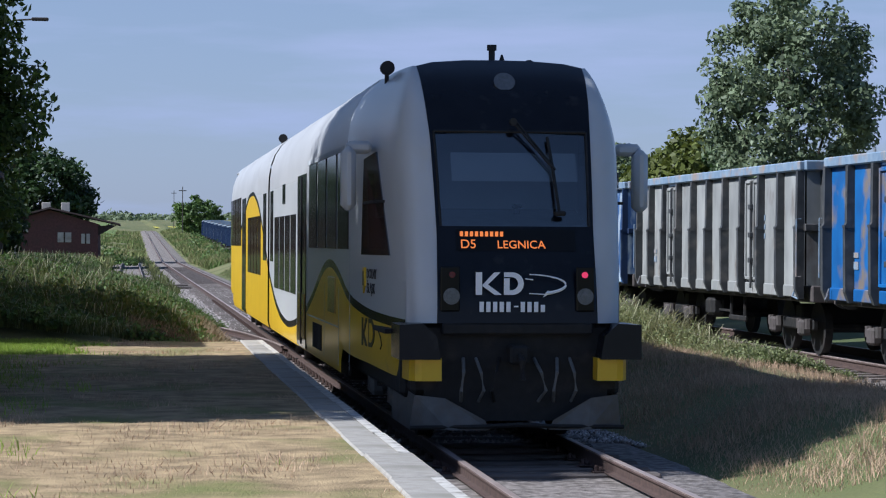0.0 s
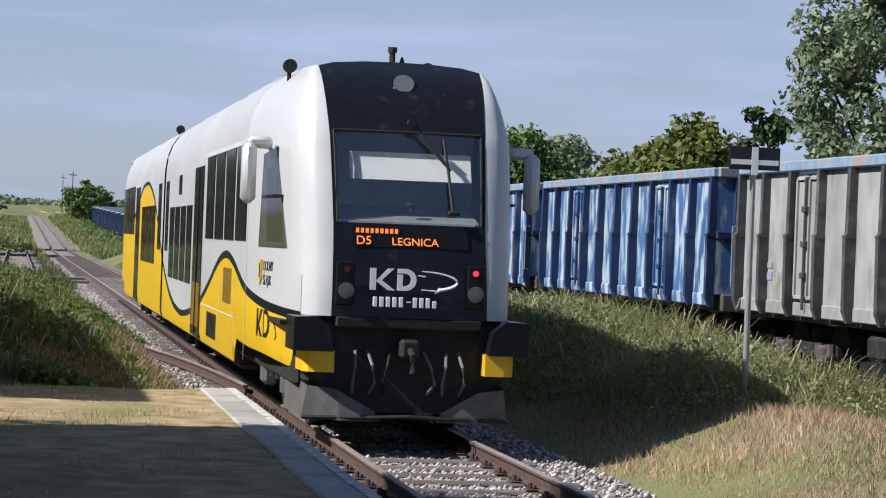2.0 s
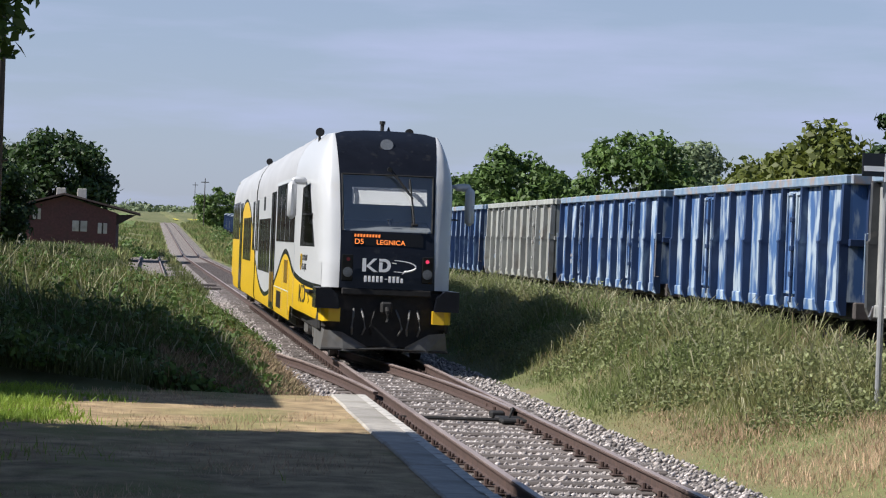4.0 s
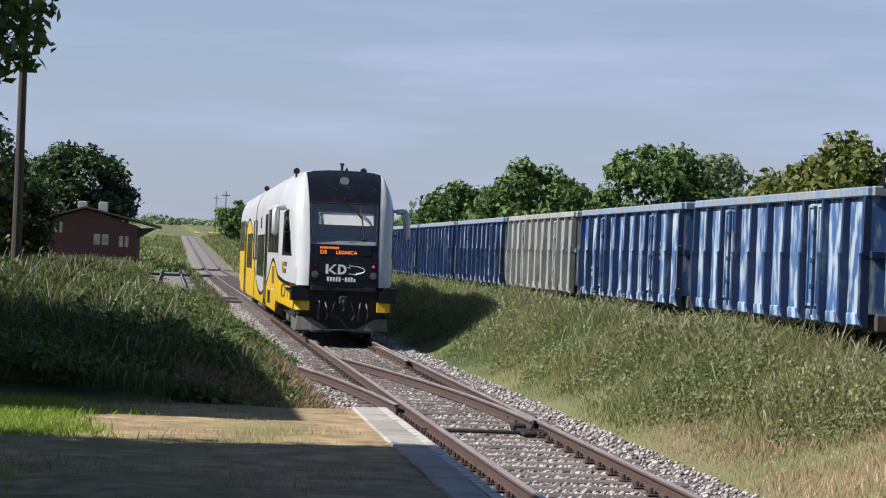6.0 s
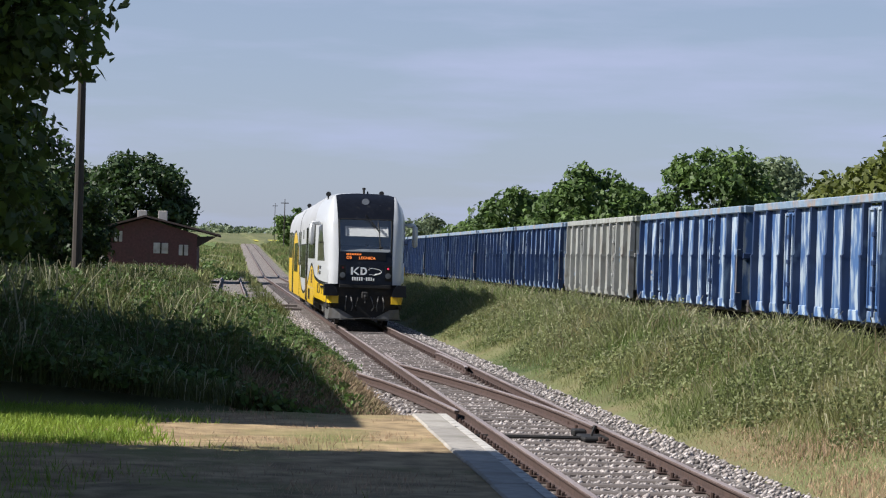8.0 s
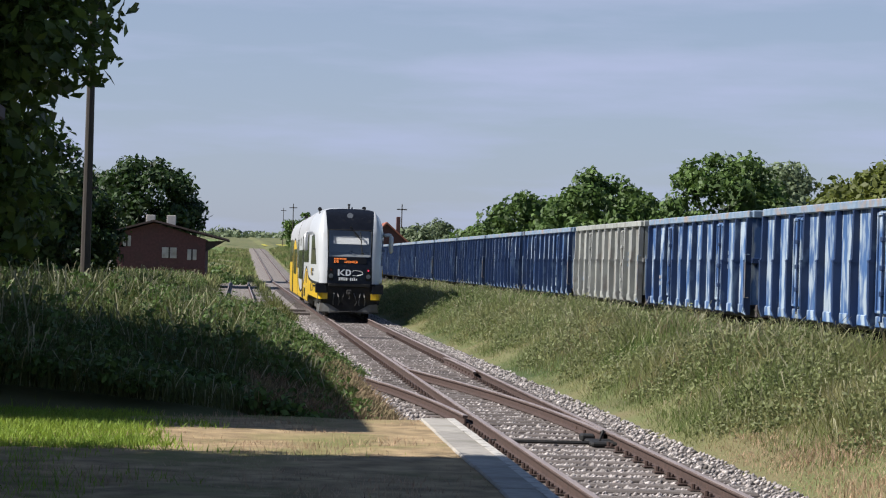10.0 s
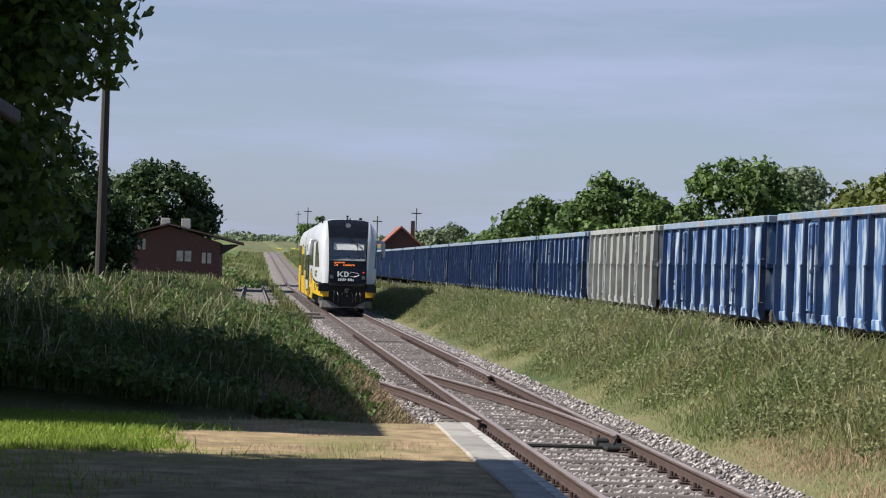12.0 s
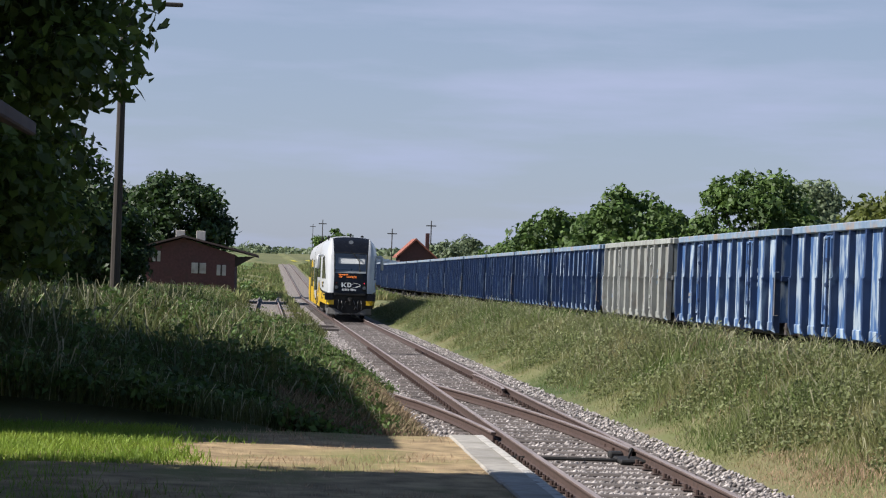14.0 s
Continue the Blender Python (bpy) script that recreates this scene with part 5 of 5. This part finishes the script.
# ---- grass ----
def blades(name, label, region, n, seed, height, width, material, lean=0.35, tip=0.15):
    """Bent blades of two faces each; region gives x, y from two random arrays, height the blade length from x, y."""
    rng = np.random.default_rng(seed)
    x, y = region(rng, n)
    z = land(x, y) - 0.02
    h = height(x, y, rng)
    keep = h > 0.03
    x, y, z, h = x[keep], y[keep], z[keep], h[keep]
    n = len(x)
    a = rng.random(n) * 6.283
    w = width * rng.uniform(0.6, 1.4, n) * (0.6 + h)
    dx, dy = np.cos(a) * w, np.sin(a) * w
    b = rng.random(n) * 6.283
    lx, ly = np.cos(b) * h * lean * rng.random(n), np.sin(b) * h * lean * rng.random(n)
    p = [np.stack(q, 1) for q in ((x - dx, y - dy, z), (x + dx, y + dy, z), (x + lx * 0.35 + dx * 0.8, y + ly * 0.35 + dy * 0.8, z + h * 0.55), (x + lx * 0.35 - dx * 0.8, y + ly * 0.35 - dy * 0.8, z + h * 0.55),
                                  (x + lx + dx * tip, y + ly + dy * tip, z + h), (x + lx - dx * tip, y + ly - dy * tip, z + h))]
    v = np.stack(p, 1).reshape(-1, 3)
    base = (np.arange(n) * 6)[:, None]
    f = np.concatenate([base + np.array([0, 1, 2, 3]), base + np.array([3, 2, 4, 5])])
    return tagged(new(name, raw_mesh(name, v, f, material)), label, "grass", kind="stuff")


def patchy(x, y, s=0.35):
    return 0.5 + 0.25 * np.sin(x * s * 2.1 + 1.7 * np.sin(y * s)) + 0.25 * np.sin(y * s * 1.3 + 1.1 * np.sin(x * s * 1.7) + 2.0)


def bank_left(rng, n):
    y = PEND + 0.1 + (rng.random(n) ** 1.7) * 152
    return rng.uniform(-11, 2.35, n), y


def bank_left_h(x, y, rng):
    near = np.interp(x, [-11, -4, -1.5, 0.4, 1.6, 2.4], [0.85, 0.85, 0.75, 0.55, 0.36, 0.16])
    edge = np.interp(y, [PEND, PEND + 1.5, PEND + 5], [0.55, 0.85, 1.0])
    trackside = np.clip((XT - 1.9 - x) / 0.8, 0, 1)
    far = np.interp(y, [80, 140, 178], [1.0, 0.9, 0.8]) * np.where(y > 88, np.clip((-1.9 - x) / 0.8, 0, 1), 1.0)
    return near * edge * trackside * far * rng.uniform(0.35, 1.1, len(x)) * (0.5 + 0.8 * patchy(x, y, 0.6))


def branch_cover(rng, n):
    return rng.uniform(-0.6, 3.15, n), rng.uniform(38, 88, n)


def branch_cover_h(x, y, rng):
    room = np.interp(y, [38, 43, 47, 58, 70, 88], [2.1, 2.45, 2.95, 2.75, 2.3, 1.9])
    return 0.42 * np.clip((room - x) / 0.5, 0, 1) * rng.uniform(0.25, 1.1, len(x)) * (0.4 + 0.8 * patchy(x, y, 0.8)) * np.interp(y, [38, 60, 88], [1.0, 0.85, 0.35])


def loop_weeds(rng, n):
    return rng.uniform(-5, 2.35, n), 84 + rng.random(n) ** 1.4 * 150


def loop_weeds_h(x, y, rng):
    return 0.40 * rng.uniform(0.3, 1.1, len(x)) * (patchy(x, y, 0.35) + rng.uniform(-0.12, 0.12, len(x)) > 0.52) * np.clip(np.abs(x - 0.1) - 0.55, 0, 1)


def far_grass(rng, n):
    y = 170 + rng.random(n) ** 1.3 * 330
    left = rng.random(n) < 0.7
    return np.where(left, 1.9 - 24 * rng.random(n) ** 1.3, rng.uniform(6.3, 11.0, n)), y


def far_grass_h(x, y, rng):
    return 0.75 * rng.uniform(0.3, 1.0, len(x)) * (patchy(x, y, 0.12) > 0.38) * np.where((y < 232) & (np.abs(x - 0.1) < 1.6), 0.0, 1.0)


def bank_right(rng, n):
    y = 20 + (rng.random(n) ** 1.6) * 130
    return rng.uniform(6.1, 11.1, n), y


def bank_right_h(x, y, rng):
    up = np.interp(x, [6.1, 6.7, 7.5, 8.6, 10.3, 11.1], [0.05, 0.22, 0.42, 0.50, 0.48, 0.35])
    wild = np.clip((y - 25.5 - (x - 7.5) * -0.6) / 3.0, 0, 1)
    strip = np.clip((x - 9.4) / 0.5, 0, 1)
    return up * (0.12 + 0.88 * np.maximum(wild, strip * 0.6)) * rng.uniform(0.3, 1.15, len(x)) * (0.45 + 0.9 * patchy(x, y, 0.7))


def dry_right(rng, n):
    return rng.uniform(5.9, 10.0, n), rng.uniform(6, 33, n)


def dry_right_h(x, y, rng):
    wild = np.clip((y - 28.5 - (x - 7.5) * -0.6) / 4.0, 0, 1)
    return 0.11 * (1 - wild) * np.clip((x - 5.8) / 0.8, 0.1, 1) * rng.uniform(0.3, 1.3, len(x)) * (0.5 + patchy(x, y, 1.2))


def turf(rng, n):
    return rng.uniform(-5, EDGE - 0.42, n), 1 + rng.random(n) * (PEND - 1)


def turf_h(x, y, rng):
    return 0.07 * rng.uniform(0.3, 1.2, len(x)) * (0.4 + patchy(x, y, 1.3))


def green_turf_h(x, y, rng):
    return 0.12 * rng.uniform(0.3, 1.2, len(x)) * (patchy(x, y, 1.1) + rng.uniform(-0.15, 0.15, len(x)) + np.clip((-0.7 - x) * 0.6, -0.5, 0.9) > 0.62)


def lawn(rng, n):
    return rng.uniform(-6, 0.5, n), rng.uniform(21.0, PEND - 0.1, n)


def lawn_h(x, y, rng):
    return 0.11 * rng.uniform(0.4, 1.2, len(x)) * (patchy(x, y, 1.6) * 0.5 + rng.uniform(0, 0.4, len(x)) + np.clip((-0.5 - x) * 0.5, -0.35, 0.6) > 0.60)


def weeds(name, label, region, height, n, seed, leaf, material):
    """Broad-leaved weeds: small leaf sprays at and below the grass tops."""
    rng = np.random.default_rng(seed)
    x, y = region(rng, n)
    h = height(x, y, rng)
    keep = (h > 0.12) & (patchy(x + 3, y + 5, 0.9) > 0.42)
    x, y, h = x[keep], y[keep], h[keep]
    z = land(x, y) + h * rng.uniform(0.45, 1.0, len(x))
    v, f = leaves(np.stack([x, y, z], 1), np.full(len(x), 0.11), 7, leaf, seed + 1)
    tagged(new(name, raw_mesh(name, v, f, material)), label, "weeds", kind="stuff")


def red_bank(rng, n):
    return rng.uniform(0.2, 2.85, n), PEND + 0.2 + (rng.random(n) ** 1.3) * 20


def build_grass():
    blades("tall_grass", "tall green weeds and grass on the bank beside the line", bank_left, 140000, 71, bank_left_h, 0.008, M_BLADE, lean=0.8)
    blades("tall_grass", "pale seed heads among the bank's grass", bank_left, 12000, 72, lambda x, y, r: bank_left_h(x, y, r) * 1.12, 0.005, M_SEED, tip=1.2, lean=0.6)
    weeds("weeds", "broad-leaved green weeds on the bank", bank_left, bank_left_h, 34000, 78, 0.052, M_LEAFB)
    blades("red_weeds", "reddish-brown sorrel stems beside the track", red_bank, 42000, 79, lambda x, y, r: 0.30 * r.uniform(0.3, 1.2, len(x)) * np.clip((2.9 - x), 0.0, 0.9), 0.006, M_SORREL, tip=1.0, lean=0.8)
    blades("tall_grass", "green grass and weeds over the buried branch track", branch_cover, 26000, 85, branch_cover_h, 0.008, M_BLADE, lean=0.9)
    weeds("weeds", "broad-leaved weeds over the buried branch track", branch_cover, branch_cover_h, 9000, 87, 0.040, M_LEAFB)
    blades("tall_grass", "patchy grass growing on the disused loop", loop_weeds, 26000, 89, loop_weeds_h, 0.020, M_BLADE, lean=0.9)
    blades("far_grass", "rough grass beside the far line", far_grass, 44000, 95, far_grass_h, 0.05, M_BLADEB, lean=0.9)
    blades("tall_grass", "tall weedy grass between the track and the wagons", bank_right, 155000, 73, bank_right_h, 0.007, M_BLADEB, lean=1.1)
    blades("tall_grass", "pale seed heads among the grass by the wagons", bank_right, 16000, 74, lambda x, y, r: bank_right_h(x, y, r) * 1.15, 0.005, M_SEED, tip=1.3, lean=0.8)
    blades("red_weeds", "reddish sorrel stems among the grass", bank_right, 16000, 84, lambda x, y, r: bank_right_h(x, y, r) * (patchy(x, y, 0.45) < 0.4), 0.006, M_SORREL, tip=1.0, lean=0.8)
    weeds("weeds", "broad-leaved weeds among the grass by the wagons", bank_right, bank_right_h, 44000, 80, 0.032, M_WEED)
    weeds("weeds", "small pale flower heads in the grass by the wagons", bank_right, lambda x, y, r: bank_right_h(x, y, r) * 1.1, 5000, 82, 0.014, M_SEED)
    blades("dry_grass", "dry straw-coloured grass beside the track", dry_right, 58000, 75, dry_right_h, 0.006, M_STRAW, lean=0.9)
    blades("short_turf", "short dry grass on the platform", turf, 52000, 76, turf_h, 0.006, M_STRAW, lean=0.9)
    blades("short_turf", "short bright green grass on the platform", turf, 36000, 77, green_turf_h, 0.006, M_LAWN, lean=0.8)
    blades("short_turf", "fresh green lawn strip at the platform's end", lawn, 60000, 93, lawn_h, 0.008, M_LAWN, lean=0.9)


build_grass()


# ---- buildings, signs, poles ----
M_BRICK = mat("red_brickwork", (0.130, 0.060, 0.055), (0.085, 0.040, 0.040), rough=0.9, scale=6, bump=0.3, grime=((0.09, 0.05, 0.045), 1.2, 0.5, 0.7))
M_TILE = mat("brown_roof_covering", (0.100, 0.070, 0.062), (0.060, 0.042, 0.040), rough=0.85, scale=4, bump=0.3)
M_REDTILE = mat("red_roof_tiles", (0.340, 0.120, 0.080), (0.240, 0.085, 0.060), rough=0.85, scale=3, bump=0.4)
M_PLASTER = mat("pale_plaster", (0.55, 0.52, 0.47), (0.44, 0.42, 0.38), rough=0.9, scale=3, bump=0.2, grime=((0.30, 0.27, 0.23), 1.5, 0.5, 0.75))
M_WOOD = mat("weathered_timber", (0.060, 0.050, 0.042), (0.035, 0.028, 0.024), rough=0.9, scale=5, bump=0.4, stretch=(3, 3, 0.4))
M_GALV = mat("galvanised_steel", (0.42, 0.43, 0.44), (0.32, 0.33, 0.34), rough=0.5, metal=0.5, scale=10, bump=0.05)
M_SIGNB = mat("black_sign_enamel", (0.013, 0.014, 0.017), rough=0.35, bump=0.0, scale=4)
M_FIELD = mat("flowering_rape_field", (0.520, 0.450, 0.050), (0.360, 0.330, 0.050), rough=1.0, scale=0.05, bump=0.3)
M_CROP = mat("green_crop_field", (0.140, 0.190, 0.050), (0.100, 0.150, 0.040), rough=1.0, scale=0.03, bump=0.3)


def build_brick_house():
    h = thing("brick_building", "old red brick railway building with low gable roof", "building", at=(0, 0, 0))
    x0, x1, y0, y1, e, r = -10.0, -2.5, 180, 196, 3.35, 4.72
    xm = -6.4
    wall = Shape().prism([(x0, -0.3), (x1, -0.3), (x1, e + 0.1), (xm, r - 0.15), (x0, e + 0.1)], "y", y0, y1)
    part("wall", wall, M_BRICK, h)
    roof = Shape().prism([(-10.9, 3.38), (xm, r - 0.06), (-0.75, 3.38), (-0.75, 3.50), (xm, r + 0.08), (-10.9, 3.50)], "y", y0 - 0.7, y1 + 0.7)
    part("roof", roof, M_TILE, h, "dark low-pitched roof with wide eaves")
    for x in (-6.9, -5.3):
        part("chimney", Shape().box(x - 0.35, x + 0.35, 186, 186.8, r - 0.3, r + 0.55, 0.03), M_PLASTER, h, "pale rendered chimney")
    for x, w, z in ((-5.2, 0.55, 2.3), (-3.5, 0.35, 2.2), (-8.4, 0.30, 3.1)):
        win = part("window", Shape().box(x - w, x + w, y0 - 0.06, y0 + 0.02, z - 0.35, z + 0.45, 0.02), M_PLASTER, h, "pale boarded window")
        part("window_bar", Shape().box(x - 0.06, x + 0.06, y0 - 0.09, y0 - 0.06, z - 0.35, z + 0.45), M_WOOD, win)
    part("string_course", Shape().box(x0 - 0.04, x1 + 0.04, y0 - 0.05, y0, 1.2, 1.32), M_BRICK, h)
    part("bracket", Shape().prism([(-2.5, 3.3), (-1.0, 3.36), (-2.5, 2.5)], "y", y0 + 0.2, y0 + 0.4), M_WOOD, h)


def build_far_house():
    h = thing("house", "small red-roofed house beyond the wagons", "house")
    y = 300
    z = gz(19, y)
    part("wall", Shape().prism([(16.6, z - 0.5), (21.4, z - 0.5), (21.4, 4.7), (18.6, 7.0), (16.6, 5.1)], "y", y, y + 9), M_BRICK, h)
    part("roof", Shape().prism([(16.2, 4.75), (18.6, 7.0), (21.6, 4.45), (21.6, 4.65), (18.6, 7.25), (16.2, 4.95)], "y", y - 0.4, y + 9.4), M_REDTILE, h, "red tiled roof")
    part("chimney", Shape().box(20.0, 20.5, y + 3, y + 3.6, 5.5, 8.0, 0.03), M_BRICK, h)


def build_station():
    """The near building: only the end of its eaves reaches over the platform's back."""
    h = thing("station_building", "old station building with timber eaves beside the platform", "building")
    y0, y1 = 10.0, 12.6
    part("wall", Shape().box(-11.0, -2.75, y0, y1, 0.3, 2.9), M_BRICK, h)
    part("gable", Shape().prism([(-11.0, 2.9), (-2.75, 2.9), (-6.9, 5.1)], "y", y0, y1), M_BRICK, h)
    part("roof", Shape().prism([(-12.2, 2.50), (-6.9, 5.20), (-1.30, 2.80), (-1.28, 2.86), (-6.9, 5.30), (-12.2, 2.60)], "y", y0 - 0.3, y1 + 0.3), M_TILE, h)
    part("fascia", Shape().box(-1.32, -1.27, y0 - 0.3, y1 + 0.3, 2.80, 2.875, 0.01), M_TILE, h)


def build_goods_house():
    """A two-storey house out of view by the bank, placed to shade the weeds."""
    h = thing("railway_house", "two-storey brick railway house beside the bank", "building")
    x0, x1, y0, y1, e = -12.4, -5.22, 23.9, 37.6, 6.0
    part("wall", Shape().box(x0, x1, y0, y1, 0.0, e - 0.1), M_BRICK, h)
    roof = Shape().add([(x0 - 0.45, y0 - 0.45, e), (x1 + 0.45, y0 - 0.45, e), (x1 + 0.45, y1 + 0.45, e), (x0 - 0.45, y1 + 0.45, e), (-8.9, y0 + 3.6, 8.3), (-8.9, y1 - 3.6, 8.3), (x0 - 0.45, y0 - 0.45, e - 0.15), (x1 + 0.45, y0 - 0.45, e - 0.15), (x1 + 0.45, y1 + 0.45, e - 0.15), (x0 - 0.45, y1 + 0.45, e - 0.15)],
                      [(0, 1, 4), (1, 2, 5, 4), (2, 3, 5), (3, 0, 4, 5), (6, 7, 1, 0), (7, 8, 2, 1), (8, 9, 3, 2), (9, 6, 0, 3), (9, 8, 7, 6)])
    part("roof", roof, M_REDTILE, h, "red hipped tile roof")
    for y in (25.0, 28.0, 31.5, 35.0):
        for z in (1.3, 4.0):
            win = part("window", Shape().box(x1, x1 + 0.03, y - 0.5, y + 0.5, z, z + 1.4, 0.01), M_PLASTER, h)
            part("pane", Shape().box(x1 + 0.03, x1 + 0.036, y - 0.42, y - 0.03, z + 0.08, z + 1.32).box(x1 + 0.03, x1 + 0.036, y + 0.03, y + 0.42, z + 0.08, z + 1.32), M_DGLASS, win)


def build_sign():
    s = thing("cross_sign", "black enamel sign with a white cross on a grey post", "sign", at=(8.55, 27.0, 0.05))
    part("post", Shape().tube([(0, 0, -0.2), (0, 0, 3.25)], 0.036, 10), M_GALV, s)
    board = part("board", Shape().box(-0.31, 0.31, -0.055, -0.035, 3.04, 3.31, 0.004), M_SIGNB, s)
    part("cross", Shape().box(-0.29, 0.29, -0.060, -0.0555, 3.10, 3.16).box(-0.04, 0.04, -0.062, -0.056, 2.98, 3.31), M_MARK, board, "white cross")


def build_poles():
    p = thing("utility_pole", "tall dark timber pole beside the bank", "pole", at=(-4.45, 70, 0.3))
    part("shaft", Shape().tube([(0, 0, -0.5), (0, 0, 9.6)], 0.16, 10, r_end=0.10), M_WOOD, p)
    part("lamp_arm", Shape().tube([(0, 0, 9.3), (0.5, 0, 9.55), (1.3, 0, 9.6)], 0.035, 6).box(1.1, 1.7, -0.1, 0.1, 9.54, 9.66, 0.03), M_WOOD, p, "slim lamp arm at the top")
    part("insulator", Shape().box(-0.4, 0.4, -0.04, 0.04, 8.9, 9.0, 0.01).tube([(0.12, 0, 3.7), (0.3, 0, 3.75)], 0.04, 6), M_WOOD, p)
    p = thing("utility_pole", "pale concrete post near the brick building", "pole", at=(-6.3, 120, 0.3))
    part("shaft", Shape().box(-0.12, 0.12, -0.12, 0.12, -0.5, 4.1, 0.02), M_PLASTER, p)
    f = thing("fence", "dark board fence on the bank", "fence")
    for k in range(16):
        x = -9.8 + k * 0.24
        part("board", Shape().box(x, x + 0.21, 105, 105.04, 0.3, 2.15 + 0.05 * math.sin(k * 2.3)), M_WOOD, f)
    for x, y, hh in ((11.0, 600, 10), (22.5, 330, 8.5), (17.6, 340, 7.5), (9.4, 420, 9.0)):
        z = gz(x, y)
        q = thing("utility_pole", "thin far timber pole", "pole", "far poles", at=(x, y, z))
        part("shaft", Shape().tube([(0, 0, -0.5), (0, 0, hh)], 0.11, 6, r_end=0.07), M_WOOD, q)
        part("crossarm", Shape().box(-0.7, 0.7, -0.06, 0.06, hh - 0.8, hh - 0.65), M_WOOD, q)
    for x, y, s in ((21.5, 44.0, -1), (25.5, 64.0, -1)):
        q = thing("street_lamp", "curved grey street lamp behind the wagons", "street lamp", "street lamps", at=(x, y, 0.2))
        part("mast", Shape().tube([(0, 0, -0.3), (0, 0, 5.2), (-0.15, 0, 5.6), (-0.5, 0, 5.95), (-0.9, 0, 6.1)], 0.06, 8, r_end=0.035), M_GALV, q)
        part("lamp_head", Shape().box(-1.5, -0.85, -0.12, 0.12, 6.05, 6.2, 0.05), M_GALV, q)
    for x0, x1, y0, y1, m, lab in ((6.5, 60, 620, 700, M_FIELD, "yellow flowering rape field strip"), (-60, -3, 420, 520, M_CROP, "pale green crop field"), (-200, -8, 700, 1000, M_CROP, "pale green crop field")):
        n = 10
        rows = [[(x, y, gz(x, y) + 0.35) for x in np.linspace(x0, x1, 6)] for y in np.linspace(y0, y1, n)]
        lone("field", Shape().grid(rows), m, lab, "field", kind="structure")


build_brick_house()
build_far_house()
build_station()
build_goods_house()
build_sign()
build_poles()


# ---- what moves ----
TRAIN_Y = [
    (0, 8.98),
    (0.5, 12.93),
    (1, 16.88),
    (1.5, 20.83),
    (2, 24.60),
    (2.5, 28.62),
    (3, 32.58),
    (3.5, 36.73),
    (6, 56.02),
    (6.5, 60.11),
    (7, 64.22),
    (7.5, 68.11),
    (8, 71.79),
    (10.5, 91.10),
    (11, 94.58),
    (11.5, 98.36),
    (12, 102.67),
    (12.5, 105.82),
    (13, 108.98),
    (13.5, 113.69),
    (14, 117.41),
]


def motions():
    walk(train, [(t, pose(XT, y, 0)) for t, y in TRAIN_Y])
    y0 = TRAIN_Y[0][1]
    ts = np.arange(0, 14.001, 0.05)
    ys = np.interp(ts, [a for a, b in TRAIN_Y], [b for a, b in TRAIN_Y])
    for wheel, at in train_wheels:
        walk(wheel, [(float(t), pose(0, at, 0.42, -math.degrees((y - y0) / 0.42) % 360.0)) for t, y in zip(ts, ys)])


motions()
